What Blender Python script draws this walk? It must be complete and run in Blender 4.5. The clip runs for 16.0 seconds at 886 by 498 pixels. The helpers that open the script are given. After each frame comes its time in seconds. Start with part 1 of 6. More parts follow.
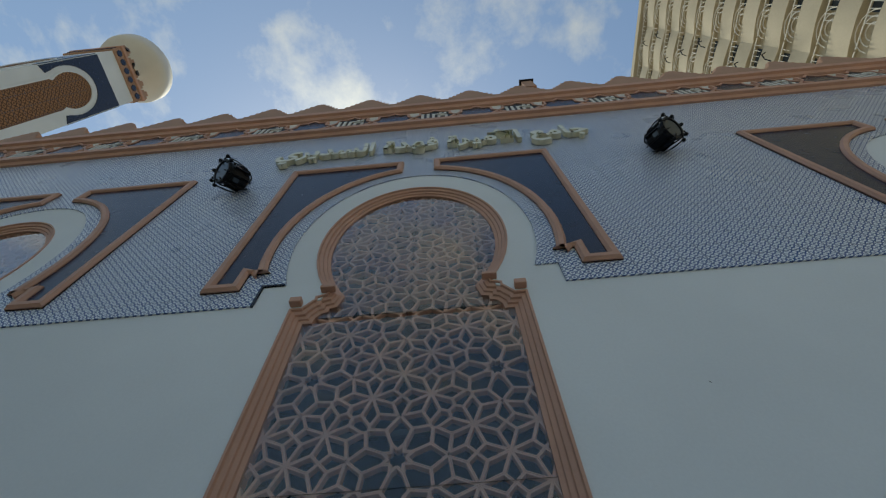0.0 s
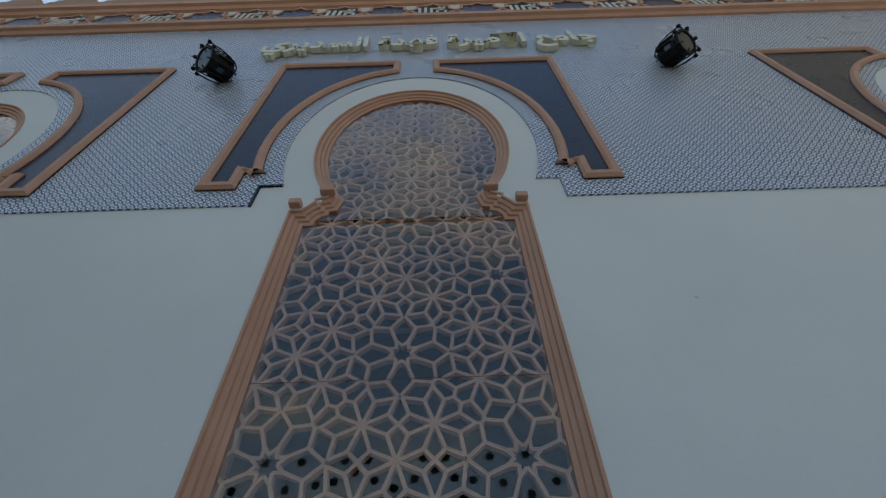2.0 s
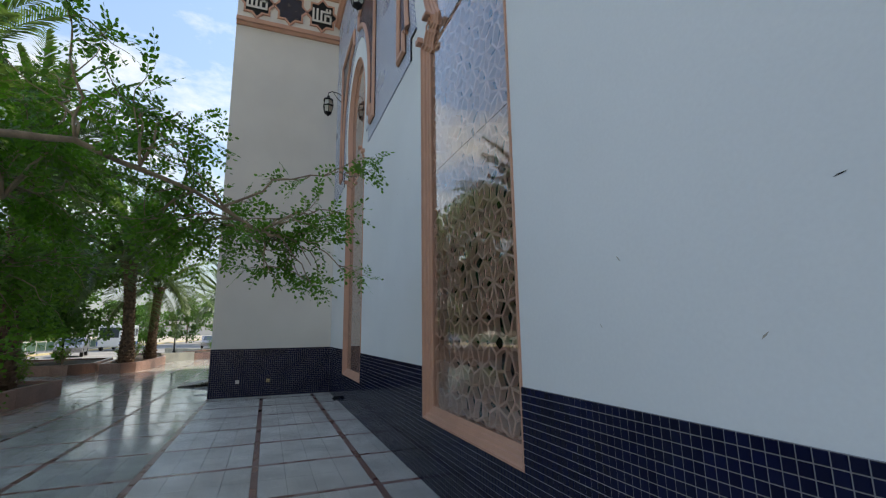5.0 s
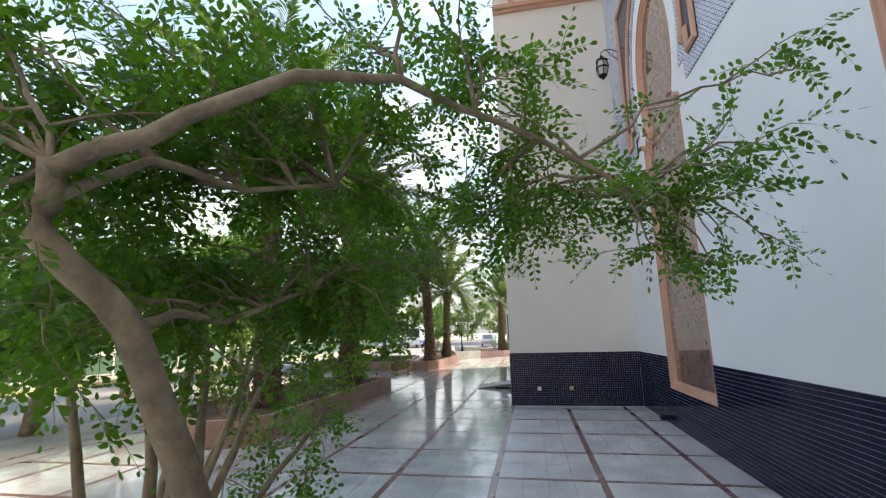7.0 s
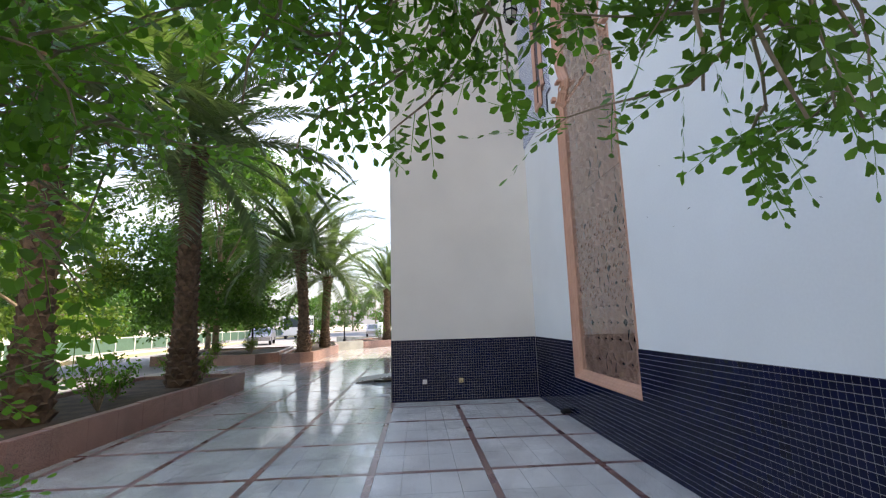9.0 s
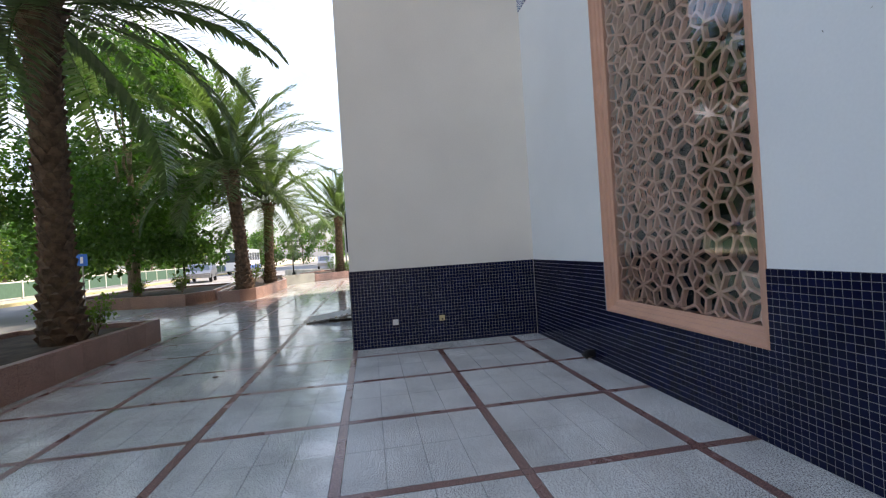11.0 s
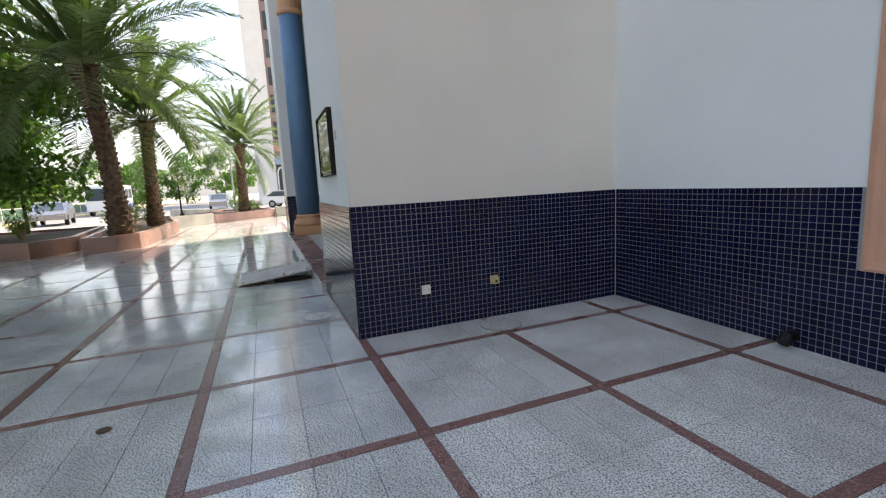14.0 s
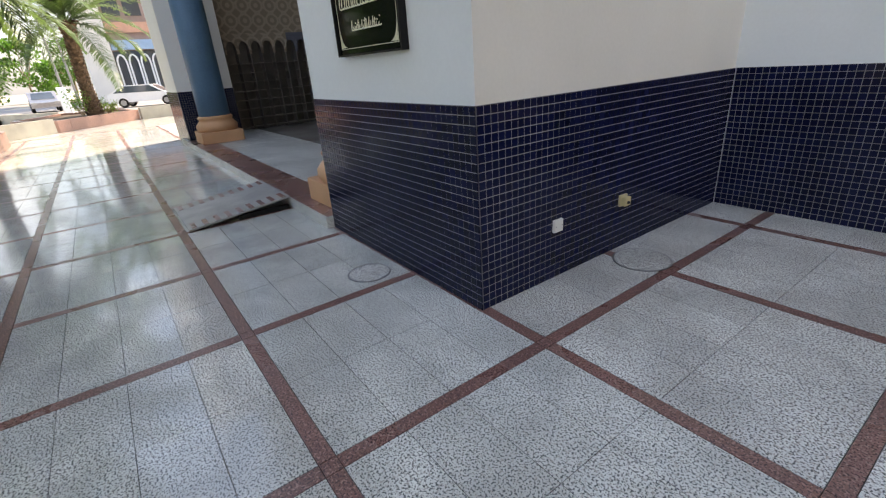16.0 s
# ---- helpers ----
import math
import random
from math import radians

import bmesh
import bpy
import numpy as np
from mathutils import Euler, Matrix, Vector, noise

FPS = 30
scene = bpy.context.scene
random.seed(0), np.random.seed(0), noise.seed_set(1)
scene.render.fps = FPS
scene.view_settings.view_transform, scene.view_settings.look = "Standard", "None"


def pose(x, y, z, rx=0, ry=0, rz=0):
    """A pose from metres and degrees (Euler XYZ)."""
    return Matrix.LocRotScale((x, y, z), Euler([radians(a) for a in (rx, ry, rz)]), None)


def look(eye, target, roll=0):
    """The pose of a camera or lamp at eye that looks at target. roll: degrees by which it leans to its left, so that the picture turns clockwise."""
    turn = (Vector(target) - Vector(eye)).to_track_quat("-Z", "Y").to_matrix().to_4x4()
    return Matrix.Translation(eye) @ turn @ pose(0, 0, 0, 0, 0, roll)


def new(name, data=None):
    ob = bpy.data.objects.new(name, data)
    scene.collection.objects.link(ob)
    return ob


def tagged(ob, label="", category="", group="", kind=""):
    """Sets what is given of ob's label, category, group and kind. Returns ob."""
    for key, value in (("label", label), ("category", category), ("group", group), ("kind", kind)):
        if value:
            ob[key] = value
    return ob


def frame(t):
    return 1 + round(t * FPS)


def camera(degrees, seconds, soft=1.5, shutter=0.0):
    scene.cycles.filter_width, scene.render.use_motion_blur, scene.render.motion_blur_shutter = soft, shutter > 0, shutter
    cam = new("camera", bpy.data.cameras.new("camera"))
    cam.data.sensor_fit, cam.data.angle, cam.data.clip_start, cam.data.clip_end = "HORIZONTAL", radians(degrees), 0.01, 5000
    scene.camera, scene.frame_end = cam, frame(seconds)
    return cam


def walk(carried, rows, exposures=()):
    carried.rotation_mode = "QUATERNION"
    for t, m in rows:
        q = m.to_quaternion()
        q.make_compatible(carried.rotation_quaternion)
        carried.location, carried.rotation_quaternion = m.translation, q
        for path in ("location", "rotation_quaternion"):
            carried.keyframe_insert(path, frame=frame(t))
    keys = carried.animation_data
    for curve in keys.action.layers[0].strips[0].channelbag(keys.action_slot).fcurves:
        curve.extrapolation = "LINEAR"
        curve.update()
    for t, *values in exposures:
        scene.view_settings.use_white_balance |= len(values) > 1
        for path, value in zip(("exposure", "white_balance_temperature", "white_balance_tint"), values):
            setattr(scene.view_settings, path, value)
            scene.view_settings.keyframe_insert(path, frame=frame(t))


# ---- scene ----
cam = camera(89.5, 16.0, soft=1.2)
PATH = [
    (0, (0.434, 0.024, 1.837), (0.376, 1.02, 3.57), -2.0),
    (0.5, (0.398, -0.024, 1.83), (0.377, 0.905, 3.601), -3.5),
    (1, (0.367, -0.036, 1.852), (0.4, 0.874, 3.632), -4.6),
    (1.5, (0.325, -0.041, 1.855), (0.387, 1.002, 3.56), -3.9),
    (2, (0.245, 0.026, 1.82), (0.25, 1.347, 3.321), -2.0),
    (2.5, (0.211, 0.265, 1.748), (-0.009, 1.924, 2.843), 0.2),
    (2.7, (0.102, 0.359, 1.726), (-0.232, 2.077, 2.694), -1.0),
    (3, (-0.026, 0.52, 1.704), (-0.61, 2.235, 2.551), -2.8),
    (3.5, (-0.421, 0.638, 1.701), (-1.307, 2.22, 2.546), -3.4),
    (4, (-0.856, 0.802, 1.679), (-2.047, 2.186, 2.496), -0.7),
    (4.5, (-1.395, 0.884, 1.665), (-2.946, 2.001, 2.254), 0.3),
    (5, (-1.957, 0.77, 1.581), (-3.79, 1.485, 1.942), -0.8),
    (5.2, (-2.169, 0.719, 1.547), (-4.067, 1.265, 1.86), -1.4),
    (7.3, (-3.903, -0.049, 1.721), (-5.828, -0.434, 2.1), -1.3),
    (7.5, (-4.078, -0.066, 1.708), (-6.006, -0.443, 2.085), -1.2),
    (8, (-4.579, -0.021, 1.624), (-6.521, -0.311, 2.003), -0.8),
    (8.5, (-5.129, 0.006, 1.599), (-7.093, -0.095, 1.964), -1.3),
    (9, (-5.618, 0.01, 1.562), (-7.589, 0.13, 1.88), -1.7),
    (9.5, (-6.212, 0.02, 1.572), (-8.188, 0.251, 1.782), -2.5),
    (10, (-6.764, -0.009, 1.556), (-8.746, 0.231, 1.675), -3.0),
    (10.2, (-6.99, -0.036, 1.534), (-8.974, 0.202, 1.611), -3.1),
    (12.3, (-9.155, -0.543, 1.45), (-11.075, 0.009, 1.356), -4.8),
    (12.5, (-9.329, -0.596, 1.463), (-11.23, 0.018, 1.376), -4.7),
    (13, (-9.872, -0.727, 1.447), (-11.742, -0.021, 1.361), -5.1),
    (13.5, (-10.376, -1.004, 1.437), (-12.236, -0.297, 1.237), -3.7),
    (14, (-10.902, -1.214, 1.369), (-12.742, -0.489, 1.076), -3.0),
    (14.5, (-11.455, -1.397, 1.41), (-13.254, -0.623, 1.002), -3.3),
    (15, (-11.955, -1.577, 1.4), (-13.685, -0.717, 0.886), -4.7),
    (15.5, (-12.519, -1.773, 1.408), (-14.182, -0.839, 0.805), -6.3),
    (16, (-12.992, -2.068, 1.418), (-14.503, -1.008, 0.648), -4.3),
]
EXPOSURES = [(0.0, 0.33, 7250, -1), (1.5, 0.39, 7250, -1), (2.0, 0.62, 7300, 2), (2.5, 0.97, 7350, 8), (3.0, 1.35, 7450, 9), (3.5, 1.42, 7200, 9), (4.0, 1.08, 7200, 9), (5.0, 1.3, 7350, 7), (7.5, 2.2, 8000, 14), (9.0, 2.23, 7600, 16), (10.0, 1.95, 7550, 16), (12.5, 2.23, 7600, 13), (14.0, 2.27, 8000, 14), (16.0, 2.45, 8500, 16)]

walk(cam, [(t, look(eye, target, roll)) for t, eye, target, roll in PATH], EXPOSURES)

# ---- world, sun ----
SUN_EL, SUN_AZ = radians(57), radians(112)      # azimuth measured from +x towards +y
world = bpy.data.worlds.new("sky_world")
scene.world = world
world.use_nodes = True
wn, wl = world.node_tree.nodes, world.node_tree.links
wn.clear()
w_out, w_bg = wn.new("ShaderNodeOutputWorld"), wn.new("ShaderNodeBackground")
w_sky = wn.new("ShaderNodeTexSky")
w_sky.sky_type, w_sky.sun_disc = "NISHITA", False
w_sky.sun_elevation, w_sky.sun_rotation = SUN_EL, math.pi / 2 - SUN_AZ
w_sky.dust_density, w_sky.air_density, w_sky.ozone_density = 0.5, 1.0, 2.0
w_co, w_map = wn.new("ShaderNodeTexCoord"), wn.new("ShaderNodeMapping")
w_map.inputs["Scale"].default_value = (1, 1, 2.2)
w_map.inputs["Location"].default_value = (0.35, 0.1, 0.3)
w_noise, w_ramp, w_mix = wn.new("ShaderNodeTexNoise"), wn.new("ShaderNodeValToRGB"), wn.new("ShaderNodeMixRGB")
w_noise.inputs["Scale"].default_value, w_noise.inputs["Detail"].default_value = 3.2, 9
w_noise.inputs["Roughness"].default_value = 0.62
w_ramp.color_ramp.elements[0].position, w_ramp.color_ramp.elements[1].position = 0.5, 0.74
# clouds: white, brighter towards the sun as the sky is
w_bw, w_lit = wn.new("ShaderNodeRGBToBW"), wn.new("ShaderNodeMath")
w_lit.operation, w_lit.inputs[1].default_value, w_lit.inputs[2].default_value = "MULTIPLY_ADD", 1.9, 0.3
wl.new(w_sky.outputs["Color"], w_bw.inputs[0])
wl.new(w_bw.outputs[0], w_lit.inputs[0])
wl.new(w_lit.outputs[0], w_mix.inputs["Color2"])
wl.new(w_co.outputs["Generated"], w_map.inputs["Vector"])
wl.new(w_map.outputs["Vector"], w_noise.inputs["Vector"])
wl.new(w_noise.outputs["Fac"], w_ramp.inputs["Fac"])
wl.new(w_ramp.outputs["Color"], w_mix.inputs["Fac"])
wl.new(w_sky.outputs["Color"], w_mix.inputs["Color1"])
# pale haze towards the horizon, all round
w_sep, w_flat, w_pow, w_haze = wn.new("ShaderNodeSeparateXYZ"), wn.new("ShaderNodeMath"), wn.new("ShaderNodeMath"), wn.new("ShaderNodeMixRGB")
w_flat.operation, w_flat.inputs[0].default_value, w_flat.use_clamp = "SUBTRACT", 1.0, True
w_pow.operation, w_pow.inputs[1].default_value = "POWER", 2.6
w_haze.inputs["Color2"].default_value = (1.05, 1.15, 1.3, 1)
wl.new(w_co.outputs["Generated"], w_sep.inputs[0])
wl.new(w_sep.outputs["Z"], w_flat.inputs[1])
wl.new(w_flat.outputs[0], w_pow.inputs[0])
wl.new(w_pow.outputs[0], w_haze.inputs["Fac"])
wl.new(w_mix.outputs["Color"], w_haze.inputs["Color1"])
wl.new(w_haze.outputs["Color"], w_bg.inputs["Color"])
w_bg.inputs["Strength"].default_value = 0.14
wl.new(w_bg.outputs["Background"], w_out.inputs["Surface"])
sun = new("sun", bpy.data.lights.new("sun", "SUN"))
sun.data.energy, sun.data.angle, sun.data.color = 2.2, radians(8), (1.0, 0.95, 0.87)
sun_way = Vector((math.cos(SUN_EL) * math.cos(SUN_AZ), math.cos(SUN_EL) * math.sin(SUN_AZ), math.sin(SUN_EL)))
sun.matrix_world = look(sun_way * 60, (0, 0, 0))


# ---- materials ----
def material(name, colour, rough=0.6, metal=0.0, vary=0.12, grain=6.0, fine=60.0, bump=0.0, second=None, blend=0.5, spread=0.0, rough_vary=0.08, coat=0.0):
    """A surface with blotches (grain) and fine grain; second: another colour in patches; spread: piece to piece variation."""
    m = bpy.data.materials.new(name)
    m.use_nodes = True
    n, l = m.node_tree.nodes, m.node_tree.links
    b = n["Principled BSDF"]
    co = n.new("ShaderNodeTexCoord")
    big, small = n.new("ShaderNodeTexNoise"), n.new("ShaderNodeTexNoise")
    big.inputs["Scale"].default_value, big.inputs["Detail"].default_value = grain, 5
    small.inputs["Scale"].default_value, small.inputs["Detail"].default_value = fine, 3
    l.new(co.outputs["Object"], big.inputs["Vector"]), l.new(co.outputs["Object"], small.inputs["Vector"])
    base = n.new("ShaderNodeMixRGB")
    base.inputs["Color1"].default_value = (*colour, 1)
    base.inputs["Color2"].default_value = (*(second or [c * (1 - vary) for c in colour]), 1)
    ramp = n.new("ShaderNodeValToRGB")
    ramp.color_ramp.elements[0].position, ramp.color_ramp.elements[1].position = blend - 0.14, blend + 0.14
    l.new(big.outputs["Fac"], ramp.inputs["Fac"]), l.new(ramp.outputs["Color"], base.inputs["Fac"])
    shade = n.new("ShaderNodeHueSaturation")
    l.new(base.outputs["Color"], shade.inputs["Color"])
    add = n.new("ShaderNodeMath")
    add.operation, add.inputs[1].default_value, add.inputs[2].default_value = "MULTIPLY_ADD", vary * 1.2, 1 - vary * 0.6
    l.new(small.outputs["Fac"], add.inputs[0])
    value = add
    if spread:
        info, more = n.new("ShaderNodeObjectInfo"), n.new("ShaderNodeMath")
        geo, both = n.new("ShaderNodeNewGeometry"), n.new("ShaderNodeMath")
        both.operation = "ADD"
        l.new(info.outputs["Random"], both.inputs[0]), l.new(geo.outputs["Random Per Island"], both.inputs[1])
        frac = n.new("ShaderNodeMath")
        frac.operation = "FRACT"
        l.new(both.outputs[0], frac.inputs[0])
        more.operation, more.inputs[1].default_value = "MULTIPLY_ADD", spread
        l.new(frac.outputs[0], more.inputs[0]), l.new(add.outputs[0], more.inputs[2])
        value = more
    l.new(value.outputs[0], shade.inputs["Value"])
    l.new(shade.outputs["Color"], b.inputs["Base Color"])
    rr = n.new("ShaderNodeMath")
    rr.operation, rr.inputs[1].default_value, rr.inputs[2].default_value = "MULTIPLY_ADD", rough_vary * 2, rough - rough_vary
    l.new(big.outputs["Fac"], rr.inputs[0]), l.new(rr.outputs[0], b.inputs["Roughness"])
    b.inputs["Metallic"].default_value = metal
    b.inputs["Coat Weight"].default_value = coat
    if bump:
        bp = n.new("ShaderNodeBump")
        bp.inputs["Strength"].default_value, bp.inputs["Distance"].default_value = bump, 0.01
        l.new(small.outputs["Fac"], bp.inputs["Height"]), l.new(bp.outputs["Normal"], b.inputs["Normal"])
    return m


def leaf_material(name, colour, spread=0.5, through_light=0.45):
    """Leaves: diffuse with light coming through, varied from leaf to leaf."""
    m = material(name, colour, rough=0.45, vary=0.25, grain=2.0, fine=25.0, spread=spread)
    n, l = m.node_tree.nodes, m.node_tree.links
    b = n["Principled BSDF"]
    t, mix = n.new("ShaderNodeBsdfTranslucent"), n.new("ShaderNodeMixShader")
    src = b.inputs["Base Color"].links[0].from_socket
    warm = n.new("ShaderNodeMixRGB")
    warm.blend_type, warm.inputs["Fac"].default_value = "MULTIPLY", 1.0
    warm.inputs["Color2"].default_value = (1.6, 1.9, 0.7, 1)
    l.new(src, warm.inputs["Color1"]), l.new(warm.outputs["Color"], t.inputs["Color"])
    mix.inputs["Fac"].default_value = through_light
    l.new(b.outputs["BSDF"], mix.inputs[1]), l.new(t.outputs["BSDF"], mix.inputs[2])
    l.new(mix.outputs["Shader"], n["Material Output"].inputs["Surface"])
    return m


def granite(name, light, dark, warm, rough, rough_vary, spread):
    """Speckled polished stone: crystals of three colours with stains and worn gloss."""
    m = material(name, light, rough=rough, vary=0.3, grain=1.9, fine=9.0, spread=spread, rough_vary=rough_vary)
    n, l = m.node_tree.nodes, m.node_tree.links
    b = n["Principled BSDF"]
    src = b.inputs["Base Color"].links[0].from_socket
    geo_at = n.new("ShaderNodeNewGeometry")
    for link in [k for k in l if k.from_node.type == "TEX_COORD"]:
        l.new(geo_at.outputs["Position"], link.to_socket)
    last = src
    for scale, colour, lo, hi in ((80, warm, 0.52, 0.62), (120, dark, 0.53, 0.59)):
        tex, ramp, mix = n.new("ShaderNodeTexNoise"), n.new("ShaderNodeValToRGB"), n.new("ShaderNodeMixRGB")
        tex.inputs["Scale"].default_value, tex.inputs["Detail"].default_value = scale, 2.5
        l.new(geo_at.outputs["Position"], tex.inputs["Vector"])
        ramp.color_ramp.elements[0].position, ramp.color_ramp.elements[1].position = lo, hi
        l.new(tex.outputs["Fac"], ramp.inputs["Fac"]), l.new(ramp.outputs["Color"], mix.inputs["Fac"])
        l.new(last, mix.inputs["Color1"])
        mix.inputs["Color2"].default_value = (*colour, 1)
        last = mix.outputs["Color"]
    l.new(last, b.inputs["Base Color"])
    return m


def ornament(name, paint, ground, cell, joint, rough=0.3):
    """Glazed square tiles with a printed interlace: rings and diagonals, with joints between the tiles."""
    m = bpy.data.materials.new(name)
    m.use_nodes = True
    n, l = m.node_tree.nodes, m.node_tree.links
    b = n["Principled BSDF"]
    co, sep = n.new("ShaderNodeTexCoord"), n.new("ShaderNodeSeparateXYZ")
    l.new(co.outputs["Object"], sep.inputs[0])

    def calc(op, a, c=None):
        q = n.new("ShaderNodeMath")
        q.operation = op
        for k, v in enumerate((a, c)):
            if v is None:
                continue
            if isinstance(v, (int, float)):
                q.inputs[k].default_value = v
            else:
                l.new(v, q.inputs[k])
        return q.outputs[0]

    def tri(v, size):
        return calc("PINGPONG", calc("DIVIDE", v, size), 0.5)

    along = calc("ADD", sep.outputs["X"], sep.outputs["Y"])
    u, v = tri(along, cell), tri(sep.outputs["Z"], cell)
    radius = calc("SQRT", calc("ADD", calc("MULTIPLY", u, u), calc("MULTIPLY", v, v)))
    ring = calc("LESS_THAN", calc("ABSOLUTE", calc("SUBTRACT", radius, 0.42)), 0.07)
    dots = calc("LESS_THAN", radius, 0.16)
    star = calc("LESS_THAN", calc("ABSOLUTE", calc("SUBTRACT", calc("ADD", u, v), 0.62)), 0.06)
    mark = calc("MAXIMUM", calc("MAXIMUM", ring, dots), star)
    uu, vv = tri(along, joint), tri(sep.outputs["Z"], joint)
    line = calc("LESS_THAN", calc("MINIMUM", uu, vv), 0.010)
    mix, mix2 = n.new("ShaderNodeMixRGB"), n.new("ShaderNodeMixRGB")
    mix.inputs["Color1"].default_value, mix.inputs["Color2"].default_value = (*ground, 1), (*paint, 1)
    mix2.inputs["Color2"].default_value = (0.12, 0.13, 0.17, 1)
    l.new(mark, mix.inputs["Fac"]), l.new(mix.outputs["Color"], mix2.inputs["Color1"]), l.new(line, mix2.inputs["Fac"])
    l.new(mix2.outputs["Color"], b.inputs["Base Color"])
    noise_tex, rr = n.new("ShaderNodeTexNoise"), n.new("ShaderNodeMath")
    noise_tex.inputs["Scale"].default_value = 1.3
    l.new(co.outputs["Object"], noise_tex.inputs["Vector"])
    rr.operation, rr.inputs[1].default_value, rr.inputs[2].default_value = "MULTIPLY_ADD", 0.2, rough - 0.1
    l.new(noise_tex.outputs["Fac"], rr.inputs[0]), l.new(rr.outputs[0], b.inputs["Roughness"])
    bp = n.new("ShaderNodeBump")
    bp.inputs["Strength"].default_value, bp.inputs["Distance"].default_value, bp.invert = 0.5, 0.003, True
    l.new(line, bp.inputs["Height"]), l.new(bp.outputs["Normal"], b.inputs["Normal"])
    return m


def glass_material(name, tint=(0.95, 0.97, 0.98), rough=0.015):
    m = bpy.data.materials.new(name)
    m.use_nodes = True
    n, l = m.node_tree.nodes, m.node_tree.links
    b = n["Principled BSDF"]
    b.inputs["Base Color"].default_value = (*tint, 1)
    b.inputs["Transmission Weight"].default_value = 1.0
    b.inputs["IOR"].default_value = 1.55
    co, tex, bp = n.new("ShaderNodeTexCoord"), n.new("ShaderNodeTexNoise"), n.new("ShaderNodeBump")
    tex.inputs["Scale"].default_value = 2.2
    bp.inputs["Strength"].default_value, bp.inputs["Distance"].default_value = 0.014, 0.02
    l.new(co.outputs["Object"], tex.inputs["Vector"]), l.new(tex.outputs["Fac"], bp.inputs["Height"])
    l.new(bp.outputs["Normal"], b.inputs["Normal"])
    b.inputs["Roughness"].default_value = rough
    return m


M = {}
M["plaster"] = material("white_plaster", (0.79, 0.81, 0.81), 0.75, vary=0.06, grain=0.7, fine=45, bump=0.06)
M["plaster_warm"] = material("cream_plaster", (0.75, 0.72, 0.66), 0.8, vary=0.07, grain=0.8, fine=45, bump=0.08)
M["stone_trim"] = material("peach_trim", (0.60, 0.335, 0.235), 0.6, vary=0.1, grain=2.5, fine=50, bump=0.05)
M["crenel"] = material("tan_parapet", (0.46, 0.27, 0.18), 0.8, vary=0.12, grain=1.2, fine=30, bump=0.1)
M["tile_blue"] = ornament("blue_white_tile", (0.05, 0.10, 0.27), (0.80, 0.83, 0.86), 0.075, 0.225)
M["panel_navy"] = material("navy_glazed_panel", (0.012, 0.017, 0.045), 0.25, vary=0.3, grain=5, fine=40, bump=0.15)
M["mosaic"] = material("navy_mosaic", (0.004, 0.006, 0.028), 0.12, vary=0.3, grain=3, fine=30, spread=0.7, rough_vary=0.06)
M["mosaic"].node_tree.nodes["Principled BSDF"].inputs["Specular IOR Level"].default_value = 0.22
M["grout"] = material("pale_grout", (0.33, 0.33, 0.35), 0.9, vary=0.25, grain=1.5, fine=40)
M["lattice"] = material("pink_lattice", (0.84, 0.52, 0.38), 0.6, vary=0.12, grain=2, fine=40, bump=0.05)
M["acrylic"] = glass_material("clear_acrylic")
# flat black without specular: stands for the shade inside an opening
M["hole_shade_black"] = material("hole_shade_black", (0.006, 0.007, 0.008), 0.9)
M["hole_shade_black"].node_tree.nodes["Principled BSDF"].inputs["Specular IOR Level"].default_value = 0.0
# near-black, low specular: the hall's darkness is put into the glazing colour
M["inner_glass"] = material("glazing_dark_for_hall", (0.012, 0.018, 0.018), 0.25, vary=0.4, grain=1.5, fine=8)
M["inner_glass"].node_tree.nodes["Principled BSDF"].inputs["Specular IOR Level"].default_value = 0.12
# dark grey-green: the unlit hall's dimness is put into this colour
M["room"] = material("dark_for_unlit_hall", (0.10, 0.12, 0.12), 0.8, vary=0.3, grain=1.0, fine=12)
M["tile_stone"] = granite("grey_granite", (0.72, 0.73, 0.70), (0.06, 0.06, 0.065), (0.42, 0.39, 0.35), 0.42, 0.08, 0.16)
M["tile_gloss"] = granite("polished_grey_granite", (0.68, 0.70, 0.67), (0.10, 0.11, 0.115), (0.42, 0.41, 0.38), 0.09, 0.05, 0.14)
M["strip"] = granite("red_granite", (0.23, 0.115, 0.10), (0.07, 0.04, 0.04), (0.36, 0.21, 0.18), 0.28, 0.08, 0.2)
M["joint"] = material("grey_joint", (0.42, 0.42, 0.40), 0.9, vary=0.3)
M["kerb"] = granite("pink_kerb_granite", (0.36, 0.20, 0.155), (0.18, 0.10, 0.08), (0.46, 0.30, 0.24), 0.35, 0.1, 0.3)
M["kerb_grey"] = material("grey_wall_stone", (0.42, 0.40, 0.34), 0.8, vary=0.2, grain=2, bump=0.1)
M["soil"] = material("dark_soil", (0.10, 0.07, 0.045), 0.95, vary=0.5, grain=3, fine=40, bump=0.6)
M["sand"] = material("pale_ground", (0.44, 0.39, 0.31), 0.9, vary=0.25, grain=0.12, fine=3, bump=0.2)
M["asphalt"] = material("worn_asphalt", (0.27, 0.26, 0.25), 0.85, vary=0.25, grain=0.3, fine=40, bump=0.15)
M["bark"] = material("grey_brown_bark", (0.38, 0.295, 0.20), 0.85, vary=0.4, grain=8, fine=50, bump=0.5)
M["palm_bark"] = material("fibrous_palm_bark", (0.15, 0.095, 0.06), 0.95, vary=0.5, grain=9, fine=60, bump=0.9, spread=0.5)
M["leaf"] = leaf_material("fresh_green_leaf", (0.08, 0.17, 0.027), 0.6, 0.5)
M["leaf_dark"] = leaf_material("dark_green_leaf", (0.06, 0.13, 0.03), 0.6, 0.4)
